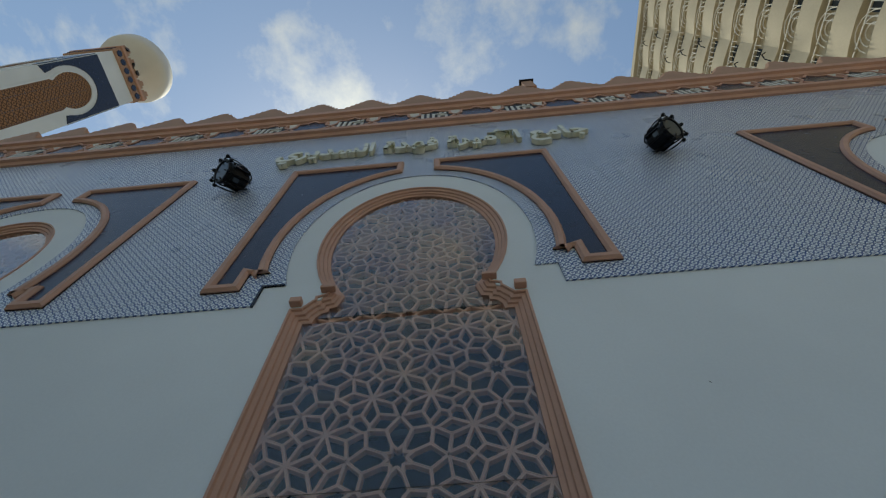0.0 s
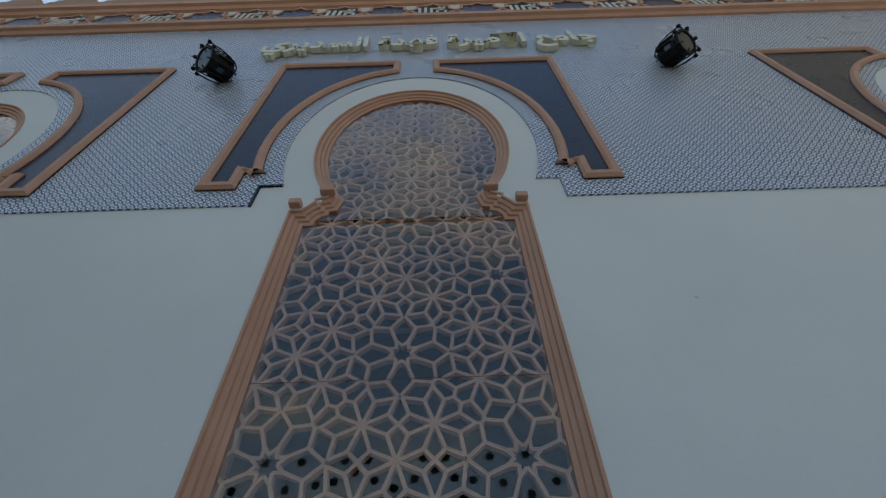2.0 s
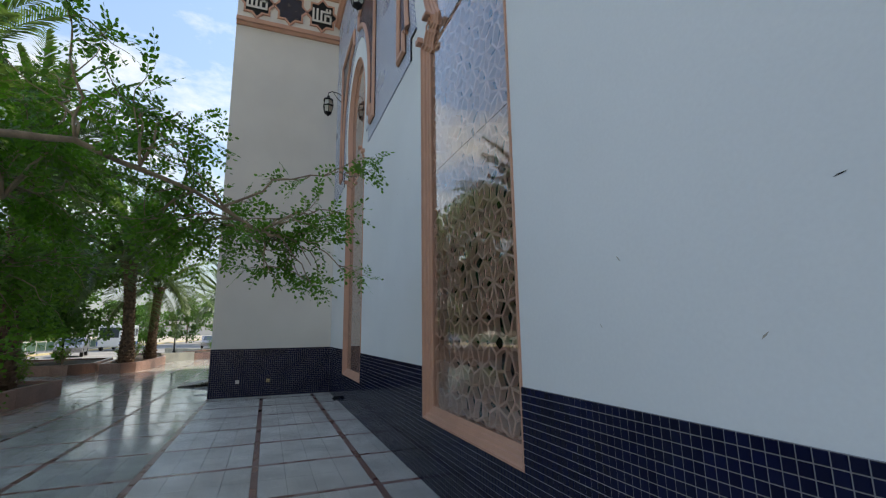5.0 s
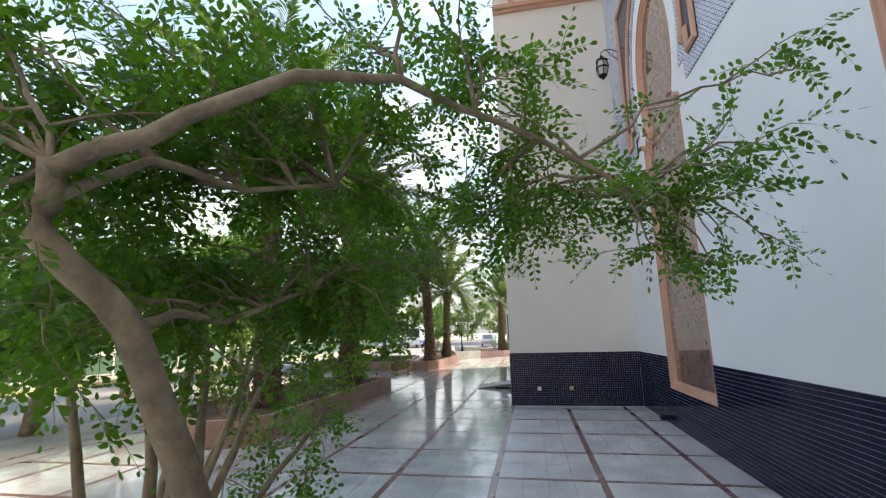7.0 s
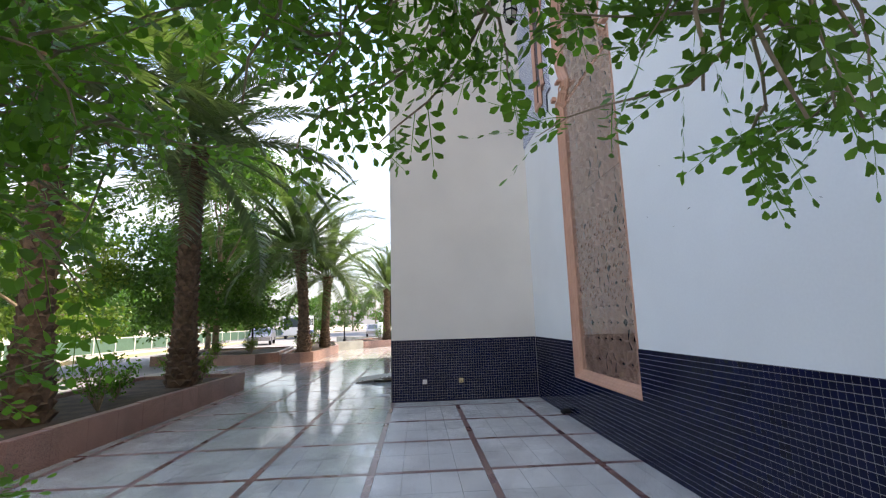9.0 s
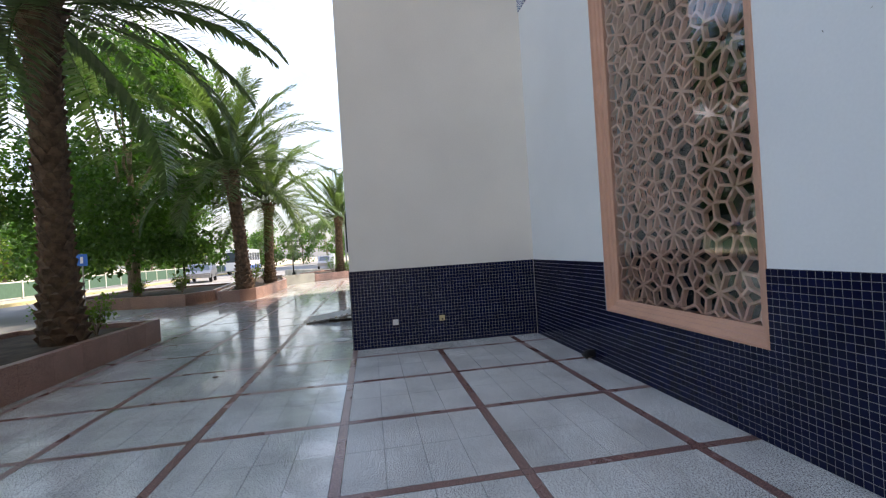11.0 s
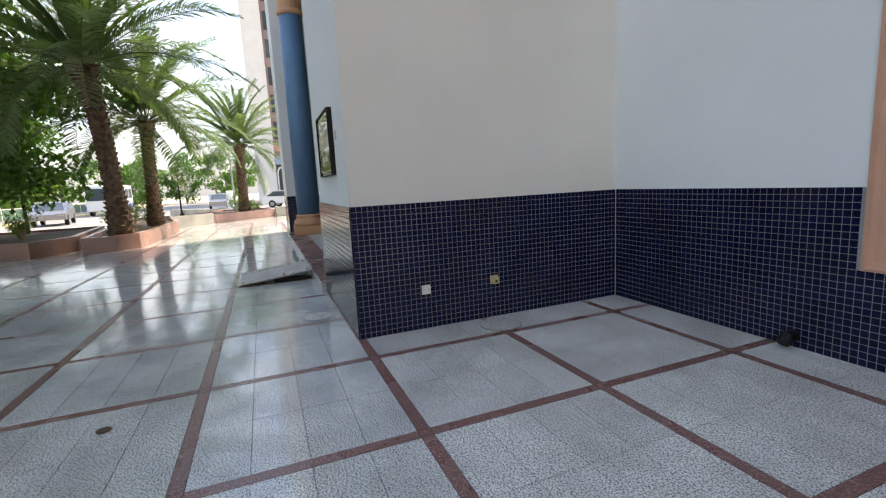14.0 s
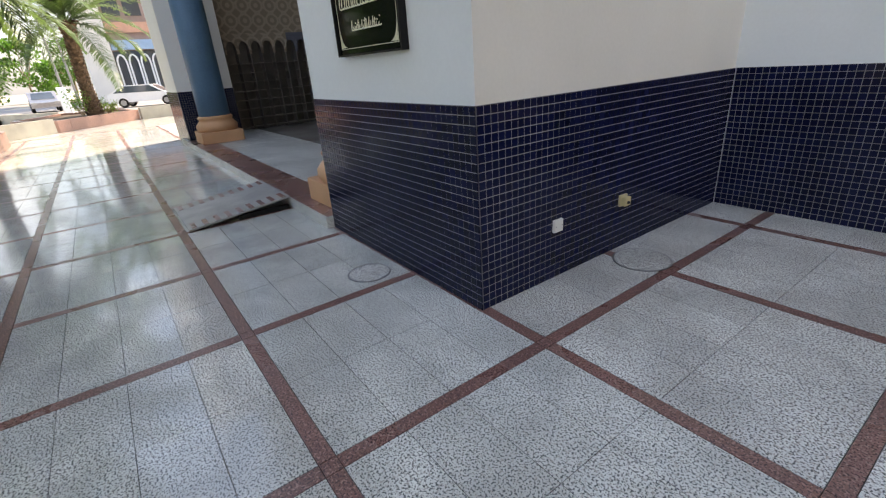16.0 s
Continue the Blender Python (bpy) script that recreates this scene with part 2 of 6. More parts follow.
M["leaf_lime"] = leaf_material("lime_leaf", (0.12, 0.18, 0.04), 0.5, 0.45)
M["palm_leaf"] = leaf_material("dusty_palm_leaf", (0.085, 0.125, 0.06), 0.6, 0.3)
M["black_iron"] = material("black_iron", (0.012, 0.012, 0.012), 0.45, metal=0.6)
M["steel_rim"] = material("worn_steel", (0.35, 0.35, 0.36), 0.35, metal=0.9)
M["gold"] = material("pale_gilt_metal", (0.82, 0.78, 0.58), 0.3, metal=0.15, vary=0.1)
M["white_plastic"] = material("white_plastic", (0.78, 0.78, 0.76), 0.35, vary=0.05)
M["cream_plastic"] = material("yellowed_plastic", (0.62, 0.52, 0.28), 0.5, vary=0.2)
M["blue_paint"] = material("blue_column_paint", (0.10, 0.22, 0.36), 0.5, vary=0.25, grain=1.3, fine=30, bump=0.1)
M["peach"] = material("peach_plaster", (0.66, 0.36, 0.20), 0.6, vary=0.1, grain=2)
M["white_paint"] = material("white_car_paint", (0.75, 0.76, 0.77), 0.2, vary=0.03, coat=0.5)
M["lamp_glass"] = material("frosted_lamp_glass", (0.55, 0.55, 0.5), 0.3)


# ---- building blocks ----
def link_mesh(name, verts, faces, mat, parent=None, smooth=False):
    me = bpy.data.meshes.new(name)
    me.from_pydata([tuple(v) for v in verts], [], [tuple(f) for f in faces])
    me.materials.append(mat)
    if smooth:
        me.polygons.foreach_set("use_smooth", [True] * len(me.polygons))
    me.update()
    ob = new(name, me)
    ob.parent = parent
    return ob


def part(name, bm, mat, parent=None, label="", smooth=False):
    me = bpy.data.meshes.new(name)
    bmesh.ops.recalc_face_normals(bm, faces=bm.faces)
    bm.to_mesh(me)
    bm.free()
    me.materials.append(mat)
    if smooth:
        me.polygons.foreach_set("use_smooth", [True] * len(me.polygons))
    ob = new(name, me)
    ob.parent = parent
    if label:
        ob["label"] = label
    return ob


def empty(name, at=(0, 0, 0)):
    ob = new(name)
    ob.empty_display_size = 0.1
    ob.location = at
    return ob


def box(bm, x0, x1, y0, y1, z0, z1, bevel=0.0):
    made = bmesh.ops.create_cube(bm, size=1.0, matrix=Matrix.Translation(((x0 + x1) / 2, (y0 + y1) / 2, (z0 + z1) / 2)) @ Matrix.Diagonal((x1 - x0, y1 - y0, z1 - z0, 1)))
    if bevel:
        edges = list({e for v in made["verts"] for e in v.link_edges})
        bmesh.ops.bevel(bm, geom=edges, offset=bevel, segments=2, affect="EDGES", profile=0.6)
    return bm


def boxed(*dims, bevel=0.0):
    return box(bmesh.new(), *dims, bevel=bevel)


def lathe(profile, steps=24, at=(0, 0, 0)):
    """A turned solid from (radius, height) rows."""
    bm = bmesh.new()
    rings = [[bm.verts.new((at[0] + r * math.cos(2 * math.pi * k / steps), at[1] + r * math.sin(2 * math.pi * k / steps), at[2] + z)) for k in range(steps)] for r, z in profile]
    for a, b in zip(rings, rings[1:]):
        for k in range(steps):
            bm.faces.new((a[k], a[(k + 1) % steps], b[(k + 1) % steps], b[k]))
    bm.faces.new(rings[0][::-1]), bm.faces.new(rings[-1])
    return bm


def tube(points, radii, steps=8, bm=None):
    """A tapered tube along points."""
    bm = bm or bmesh.new()
    pts = [Vector(p) for p in points]
    rings = []
    for i, p in enumerate(pts):
        way = (pts[min(i + 1, len(pts) - 1)] - pts[max(i - 1, 0)]).normalized()
        side = way.cross(Vector((0.31, 0.17, 0.94))).normalized()
        up = side.cross(way)
        rings.append([bm.verts.new(p + (side * math.cos(2 * math.pi * k / steps) + up * math.sin(2 * math.pi * k / steps)) * radii[i]) for k in range(steps)])
    for a, b in zip(rings, rings[1:]):
        for k in range(steps):
            bm.faces.new((a[k], a[(k + 1) % steps], b[(k + 1) % steps], b[k]))
    bm.faces.new(rings[0][::-1]), bm.faces.new(rings[-1])
    return bm


def slab(outer, holes, d0, d1, place):
    """A flat plate with holes: outlines in (u, w), thickness from d0 to d1; place(u, d, w) gives the point."""
    from mathutils.geometry import tessellate_polygon
    loops = [outer] + list(holes)
    tris = tessellate_polygon([[Vector((u, w, 0)) for u, w in lp] for lp in loops])
    flat = [p for lp in loops for p in lp]
    n = len(flat)
    verts = [place(u, d0, w) for u, w in flat] + [place(u, d1, w) for u, w in flat]
    faces = []
    for a, b, c in tris:
        faces += [(a, b, c), (a + n, c + n, b + n)]
    k = 0
    for lp in loops:
        m = len(lp)
        for i in range(m):
            j = (i + 1) % m
            faces.append((k + i, k + j, k + j + n, k + i + n))
        k += m
    return verts, faces


def plate(name, outer, holes, d0, d1, place, mat, parent=None):
    bm = bmesh.new()
    v, f = slab(outer, holes, d0, d1, place)
    vs = [bm.verts.new(p) for p in v]
    for q in f:
        try:
            bm.faces.new([vs[i] for i in q])
        except ValueError:
            pass
    return part(name, bm, mat, parent)


def moulding(name, points, width, profile, place, mat, parent=None, closed=True):
    """A trim strip along a flat outline; profile: (share of the width, proud) rows."""
    n = len(points)
    pts = [Vector(p) for p in points]
    bm = bmesh.new()
    rows = []
    for i in range(n):
        a = pts[i - 1] if (i or closed) else pts[i] * 2 - pts[i + 1]
        c = pts[(i + 1) % n] if (i < n - 1 or closed) else pts[i] * 2 - pts[i - 1]
        d1, d2 = (pts[i] - a).normalized(), (c - pts[i]).normalized()
        n1, n2 = Vector((-d1.y, d1.x)), Vector((-d2.y, d2.x))
        m = n1 + n2
        m = m.normalized() if m.length > 1e-6 else n1
        k = min(1 / max(m.dot(n1), 0.35), 2.2)
        rows.append([bm.verts.new(place(*(lambda q: (q.x, proud, q.y))(pts[i] + m * k * width * share))) for share, proud in profile])
    for i in range(n if closed else n - 1):
        r, s = rows[i], rows[(i + 1) % n]
        for k in range(len(profile) - 1):
            bm.faces.new((r[k], r[k + 1], s[k + 1], s[k]))
    if not closed:
        bm.faces.new(rows[0]), bm.faces.new(rows[-1][::-1])
    return part(name, bm, mat, parent)


def ellipse(cx, cz, a, b, t0, t1, steps):
    return [(cx + a * math.cos(radians(t0 + (t1 - t0) * k / steps)), cz + b * math.sin(radians(t0 + (t1 - t0) * k / steps))) for k in range(steps + 1)]


# ---- the setting: plan ----
WALL_Y, RETURN_X, CORNER_Y = 2.42, -14.82, -0.52
BAY, FIRST = 5.75, -11.535
BAYS = [FIRST, FIRST + BAY, FIRST + 2 * BAY - 0.01, 7.1]
WIDEN = dict(zip(BAYS, (0.985, 1.0, 1.03, 1.03)))
EAST_END = 11.5
DADO = 1.2
PORTAL_WEST = -27.0
PIER_WEST = -17.0


def on_north(u, d, w):
    return (u, WALL_Y - d, w)


def on_return(u, d, w):
    return (RETURN_X + d, u, w)


def on_portal(u, d, w):
    return (u, CORNER_Y - d, w)


ground = link_mesh("ground", [(-900, -900, -0.03), (900, -900, -0.03), (900, 900, -0.03), (-900, 900, -0.03)], [(0, 1, 2, 3)], M["sand"])
tagged(ground, "pale sandy ground reaching out to the far trees", "ground", kind="structure")

# window outlines, relative to the bay's middle
SHOULDER = [(0.93, 0.78), (0.93, 5.00), (0.845, 5.00), (0.835, 5.07), (0.79, 5.13), (0.73, 5.15), (0.73, 5.20), (0.66, 5.22)]
ARCH = ellipse(0, 6.35, 0.905, 1.33, -47, 90, 22)
half = SHOULDER + ARCH
OPENING = half + [(-u, w) for u, w in half[-2::-1]]
white_half = [(1.46, 5.22), (1.46, 5.53), (1.24, 5.53)] + ellipse(0, 6.35, 1.36, 1.92, -25, 90, 18)
SURROUND = white_half + [(-u, w) for u, w in white_half[-2::-1]]
curve = ellipse(0, 6.35, 1.56, 2.1, -16, 81, 16)
SPANDREL = [(2.07, 5.47), (2.07, 8.85), (0.24, 8.85)] + curve[::-1] + [(1.46, 5.76), (1.68, 5.76), (1.68, 5.47)]

# the cut through the wall, as wide as the frame that sits back in it
cut_half = [(1.05, 0.66), (1.05, 5.11), (0.95, 5.13), (0.88, 5.22), (0.80, 5.26)] + ellipse(0, 6.35, 1.02, 1.45, -41, 90, 22)
CUT = cut_half + [(-u, w) for u, w in cut_half[-2::-1]]

TOP = 11.0
walls = plate("wall_north", [(RETURN_X, 0), (EAST_END, 0), (EAST_END, TOP), (RETURN_X, TOP)], [[(c + u * WIDEN[c], w) for u, w in CUT] for c in BAYS], 0.0, -0.4, on_north, M["plaster"])
tagged(walls, "pale blue-white plastered mosque wall with tall arched openings", "wall", kind="structure")
wall_return = plate("wall_return", [(CORNER_Y + 0.004, 0), (WALL_Y, 0), (WALL_Y, TOP - 0.55), (CORNER_Y + 0.004, TOP - 0.55)], [], 0.0, -0.4, on_return, M["plaster_warm"])
tagged(wall_return, "cream plastered side wall of the portal block", "wall", kind="structure")
def bay_tiles(c, x0, x1):
    """The tiled field of one bay, cut out round the arched surround."""
    outline = [(x0, 5.22), (c - 1.46, 5.22)] + [(c + u, w) for u, w in SURROUND[::-1]][1:-1] + [(c + 1.46, 5.22), (x1, 5.22), (x1, TOP), (x0, TOP)]
    return plate("tile_facing", outline, [], 0.018, 0.001, on_north, M["tile_blue"], walls)


edges = [RETURN_X + 0.004] + [(c + d) / 2 for c, d in zip(BAYS, BAYS[1:])] + [EAST_END]
for c, x0, x1 in zip(BAYS, edges, edges[1:]):
    bay_tiles(c, x0, x1)
    moulding("tile_edge", [(c - 1.46, 5.21), (c - 1.46, 5.53), (c - 1.24, 5.53)], 0.02, [(0, 0.0), (0, 0.022), (1, 0.022), (1, 0.0)], on_north, M["panel_navy"], walls, closed=False)

BEAD = [(0, 0.0), (0, 0.045), (0.25, 0.075), (0.75, 0.075), (1, 0.045), (1, 0.0)]
for c in BAYS:
    for s in (1, -1):
        pts = [(c + s * u, w) for u, w in SPANDREL]
        pts = pts if s > 0 else pts[::-1]
        tagged(plate("spandrel_panel", pts, [], 0.032, 0.019, on_north, M["panel_navy"], walls), "dark navy tiled spandrel panel")
        moulding("spandrel_trim", pts, 0.105, BEAD, on_north, M["stone_trim"], walls)

# parapet: cornices, frieze and stepped battlements
FRIEZE0, FRIEZE1, VALLEY, PEAK = 11.2, 12.42, 13.2, 13.98
CORNICE = [(0, 0.0), (0, 0.06), (0.25, 0.10), (0.3, 0.16), (0.75, 0.17), (0.8, 0.10), (1, 0.08), (1, 0.0)]


def parapet(place, u0, u1, back, parent, step=1.29, phase=0.0):
    """Frieze band, two cornices and stepped battlements along one wall top."""
    plate("frieze_band", [(u0, TOP), (u1, TOP), (u1, VALLEY - 0.3), (u0, VALLEY - 0.3)], [], 0.0, -back, place, M["plaster_warm"], parent)
    for z, h in ((TOP - 0.06, 0.26), (FRIEZE1, 0.36)):
        bm = bmesh.new()
        rows = [[bm.verts.new(place(u, d, z + h * s)) for s, d in CORNICE] for u in (u0, u1)]
        for k in range(len(CORNICE) - 1):
            bm.faces.new((rows[0][k], rows[0][k + 1], rows[1][k + 1], rows[1][k]))
        bm.faces.new(rows[0]), bm.faces.new(rows[1][::-1])
        part("cornice", bm, M["stone_trim"], parent)
    outline = [(u0, VALLEY - 0.42), (u1, VALLEY - 0.42)]
    shape = [(-0.5, 0.0), (-0.42, 0.0), (-0.42, 0.17), (-0.34, 0.17), (-0.34, 0.36), (-0.26, 0.36), (-0.26, 0.55), (-0.19, 0.55), (-0.19, 0.75), (-0.13, 0.75), (-0.08, 0.95), (0.0, 1.0)]
    shape = shape + [(-a, b) for a, b in shape[-2::-1]]
    crest = []
    k = math.ceil((u0 - phase) / step - 0.5)
    while phase + (k + 0.5) * step < u1 + 1e-6:
        crest += [(phase + (k + a) * step, VALLEY + (PEAK - VALLEY) * b) for a, b in shape]
        k += 1
    crest = [(min(max(u, u0), u1), w) for u, w in crest]
    if crest[0][0] > u0 + 0.01:
        crest = [(u0, VALLEY)] + crest
    if crest[-1][0] < u1 - 0.01:
        crest += [(u1, VALLEY)]
    clean = []
    for p in outline + crest[::-1]:
        if not clean or (Vector(p) - Vector(clean[-1])).length > 1e-4:
            clean.append(p)
    plate("battlement", clean, [], 0.10, -0.12, place, M["crenel"], parent)


def star_outline(cu, cw, a, b):
    """An eight-pointed star stretched to a by b."""
    return [(cu + a * (1 if k % 2 == 0 else 0.76) * math.cos(math.pi * k / 8 + math.pi / 8 * 0), cw + b * (1 if k % 2 == 0 else 0.76) * math.sin(math.pi * k / 8)) for k in range(16)]


def frieze_stars(place, u0, u1, parent, phase):
    """Alternating navy stars and square-script panels."""
    k = math.ceil((u0 - phase) / 0.93)
    while phase + k * 0.93 < u1:
        cu, cw = phase + k * 0.93, (FRIEZE0 + FRIEZE1) / 2
        pts = star_outline(cu, cw, 0.44, 0.50)
        plate("star_panel", pts, [], 0.03, 0.001, place, M["panel_navy"] if k % 2 else M["black_iron"], parent)
        moulding("star_trim", pts, -0.05, [(0, 0.0), (0, 0.05), (1, 0.05), (1, 0.0)], place, M["stone_trim"], parent)
        if k % 2 == 0:
            bm = bmesh.new()
            bars = ((-0.30, -0.24, -0.2, 0.22), (-0.18, -0.12, -0.2, 0.22), (-0.06, 0.0, -0.2, 0.12), (-0.30, 0.28, -0.24, -0.18), (0.06, 0.12, -0.2, 0.05),
                    (0.06, 0.28, 0.0, 0.06), (0.22, 0.28, -0.2, 0.06), (-0.06, 0.26, 0.12, 0.18), (0.1, 0.16, 0.16, 0.27), (0.2, 0.26, 0.16, 0.27))
            for a0, a1, b0, b1 in bars:
                p, q = place(cu + a0, 0.032, cw + b0), place(cu + a1, 0.05, cw + b1)
                box(bm, *sorted((p[0], q[0])), *sorted((p[1], q[1])), *sorted((p[2], q[2])))
            part("script_relief", bm, M["plaster_warm"], parent)
        k += 1


parapet(on_north, RETURN_X, EAST_END, 0.4, walls, phase=-0.18)
frieze_stars(on_north, RETURN_X + 0.5, EAST_END - 0.4, walls, 0.22)
parapet(lambda u, d, w: on_return(u, d, w - 0.55), CORNER_Y - 0.0, WALL_Y, 0.4, wall_return, phase=0.3)
frieze_stars(lambda u, d, w: on_return(u, d, w - 0.55), CORNER_Y + 0.4, WALL_Y - 0.4, wall_return, 0.0)

# unseen walls, roof and floor added to close and darken the prayer hall behind
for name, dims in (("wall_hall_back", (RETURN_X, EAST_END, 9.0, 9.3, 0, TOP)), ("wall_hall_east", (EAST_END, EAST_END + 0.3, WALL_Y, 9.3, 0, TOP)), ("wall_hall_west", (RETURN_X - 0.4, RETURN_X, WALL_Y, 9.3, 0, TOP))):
    tagged(part(name, boxed(*dims), M["room"]), "unseen plain hall wall added behind the windows, dark for shade", "wall", kind="structure")
tagged(part("roof", boxed(RETURN_X - 0.4, EAST_END + 0.3, WALL_Y + 0.4, 9.3, TOP, TOP + 0.25), M["room"]), "unseen flat roof added over the hall to keep it dark", "roof", kind="structure")
tagged(part("floor_hall", boxed(RETURN_X, EAST_END, WALL_Y + 0.4, 9.0, -0.02, 0.02), M["room"]), "unseen hall floor added behind the windows, dark for shade", "floor", kind="structure")


# ---- windows: frame, lattice, acrylic cover ----
def clip(poly, px, py, nx, ny):
    """Keeps the side of the line through p against the normal n."""
    out = []
    for i in range(len(poly)):
        a, b = poly[i - 1], poly[i]
        da, db = (a[0] - px) * nx + (a[1] - py) * ny, (b[0] - px) * nx + (b[1] - py) * ny
        if (da <= 0) != (db <= 0):
            t = da / (da - db)
            out.append((a[0] + (b[0] - a[0]) * t, a[1] + (b[1] - a[1]) * t))
        if db <= 0:
            out.append(b)
    return out


STAR = 1.425      # repeat of the star pattern


def pattern_points():
    """Middles of the openings in one repeat of the eight-fold pattern, round a rosette."""
    k = STAR / 1.4
    pts = [(0, 0)]
    for i in range(8):
        a, h = math.pi / 4 * i, math.pi / 8 * (2 * i + 1)
        pts += [(0.195 * math.cos(a), 0.195 * math.sin(a)), (0.315 * math.cos(h), 0.315 * math.sin(h))]
        pts.append(((0.43 if i % 2 == 0 else 0.405) * math.cos(a), (0.43 if i % 2 == 0 else 0.405) * math.sin(a)))
    star = [(0.7 + 0.148 * math.cos(math.pi / 4 * i), 0.148 * math.sin(math.pi / 4 * i)) for i in range(8)]
    for sx in (1, -1):
        for sy in (1, -1):
            cx, cy = 0.7 + 0.21 * sx, 0.21 * sy
            for i in range(8):
                p = (cx + 0.148 * math.cos(math.pi / 4 * i), cy + 0.148 * math.sin(math.pi / 4 * i))
                if min((p[0] - q[0]) ** 2 + (p[1] - q[1]) ** 2 for q in star) > 0.003:
                    star.append(p)
    return [(x * k, y * k) for x, y in pts + star]


def in_opening(x, z, grow=0.0):
    if z < 5.2:
        return abs(x) < 0.93 + grow and z > 0.78 - grow
    if z < 5.4:
        return abs(x) < 0.72 + grow
    return (x / (0.92 + grow)) ** 2 + ((z - 6.35) / (1.34 + grow)) ** 2 < 1


def lattice_cells():
    unit = pattern_points()
    h = STAR / 2
    pts = []
    for i in range(-4, 5):
        for j in range(-9, 14):
            if (i + j) % 2:
                continue
            for x, y in unit:
                q = (x + i * h, y + j * h + 0.765)
                if abs(q[0]) < 1.35 and 0.3 < q[1] < 8.3:
                    pts.append(q)
    keep = []
    grid = {}
    for p in pts:
        key = (round(p[0] / 0.02), round(p[1] / 0.02))
        if any((key[0] + a, key[1] + b) in grid for a in (-1, 0, 1) for b in (-1, 0, 1)):
            continue
        grid[key] = 1
        keep.append(p)
    arr = np.array(keep)
    cells = []
    for x, y in keep:
        if not in_opening(x, y, 0.12):
            continue
        d = (arr[:, 0] - x) ** 2 + (arr[:, 1] - y) ** 2
        order = np.argsort(d)[1:26]
        poly = [(x - 0.3, y - 0.3), (x + 0.3, y - 0.3), (x + 0.3, y + 0.3), (x - 0.3, y + 0.3)]
        for o in order:
            qx, qy = arr[o]
            poly = clip(poly, (x + qx) / 2, (y + qy) / 2, qx - x, qy - y)
            if len(poly) < 3:
                break
        cells.append(((x, y), poly))
    return cells


CELLS = lattice_cells()


def rosette(x, z):
    """Whether a cell is the middle of a rosette."""
    i, j = x / (STAR / 2), (z - 0.765) / (STAR / 2)
    return abs(i - round(i)) < 0.02 and abs(j - round(j)) < 0.02 and (round(i) + round(j)) % 2 == 0


BAR = [(-0.0115, 0.150), (-0.0115, 0.104), (-0.0085, 0.101), (-0.0035, 0.101), (0.0, 0.1045), (0.0035, 0.101), (0.0085, 0.101), (0.0115, 0.104), (0.0115, 0.150)]


def lattice_mesh():
    """All bars of one window's lattice: deep thin bars with a groove along the face; small stars inside the rosettes."""
    verts, faces, seen, bars = [], [], set(), []
    near_mid = lambda a, b: (round((a[0] + b[0]) / 0.016), round((a[1] + b[1]) / 0.016))
    mark = lambda m: seen.update((m[0] + p, m[1] + q) for p in (-1, 0, 1) for q in (-1, 0, 1))
    for (x, z), poly in CELLS:
        if rosette(x, z):
            corners = [p for i, p in enumerate(poly) if math.hypot(p[0] - poly[i - 1][0], p[1] - poly[i - 1][1]) > 0.022]
            for i in range(len(poly)):
                mark(near_mid(poly[i - 1], poly[i]))
            for i in range(len(corners)):
                a, b = corners[i - 1], corners[i]
                dent = (x + ((a[0] + b[0]) / 2 - x) * 0.58, z + ((a[1] + b[1]) / 2 - z) * 0.58)
                bars += [(a, dent), (dent, b)]
    for _, poly in CELLS:
        for i in range(len(poly)):
            a, b = poly[i - 1], poly[i]
            mid = near_mid(a, b)
            if math.hypot(b[0] - a[0], b[1] - a[1]) < 0.022 or mid in seen:
                continue
            mark(mid)
            bars.append((a, b))
    n = len(BAR)
    for count, (a, b) in enumerate(bars):
        if not in_opening((a[0] + b[0]) / 2, (a[1] + b[1]) / 2, 0.1):
            continue
        length = math.hypot(b[0] - a[0], b[1] - a[1])
        nx, nz = -(b[1] - a[1]) / length, (b[0] - a[0]) / length
        k, lo = len(verts), 0.0007 * (count % 4)
        for p in (a, b):
            verts += [(p[0] + nx * off, dep + lo, p[1] + nz * off) for off, dep in BAR]
        faces += [(k + q, k + (q + 1) % n, k + n + (q + 1) % n, k + n + q) for q in range(n)]
    return verts, faces


FRAME = [(-0.03, -0.17), (-0.03, -0.070), (0.22, -0.062), (0.27, -0.045), (0.5, -0.038), (0.55, -0.018), (0.8, -0.008), (0.85, 0.014), (1, 0.014), (1, -0.02)]


def window(name, c):
    win = empty(name, (c, WALL_Y, 0))
    tagged(win, "tall horseshoe-arched window with pink star lattice under clear acrylic", "window", "arched windows", "structure")
    local = lambda u, d, w: (u, -d, w)
    moulding("window_frame", [(u * WIDEN[c], w) for u, w in OPENING], -0.13, FRAME, local, M["stone_trim"], win)
    for s in (1, -1):
        part("frame_stop", boxed(*sorted((s * 0.70, s * 0.84)), -0.075, 0.0, 5.35, 5.39, bevel=0.01), M["stone_trim"], win)
        part("frame_stop", boxed(*sorted((s * 0.98, s * 1.09)), -0.075, 0.0, 5.16, 5.23, bevel=0.01), M["stone_trim"], win)
    return win


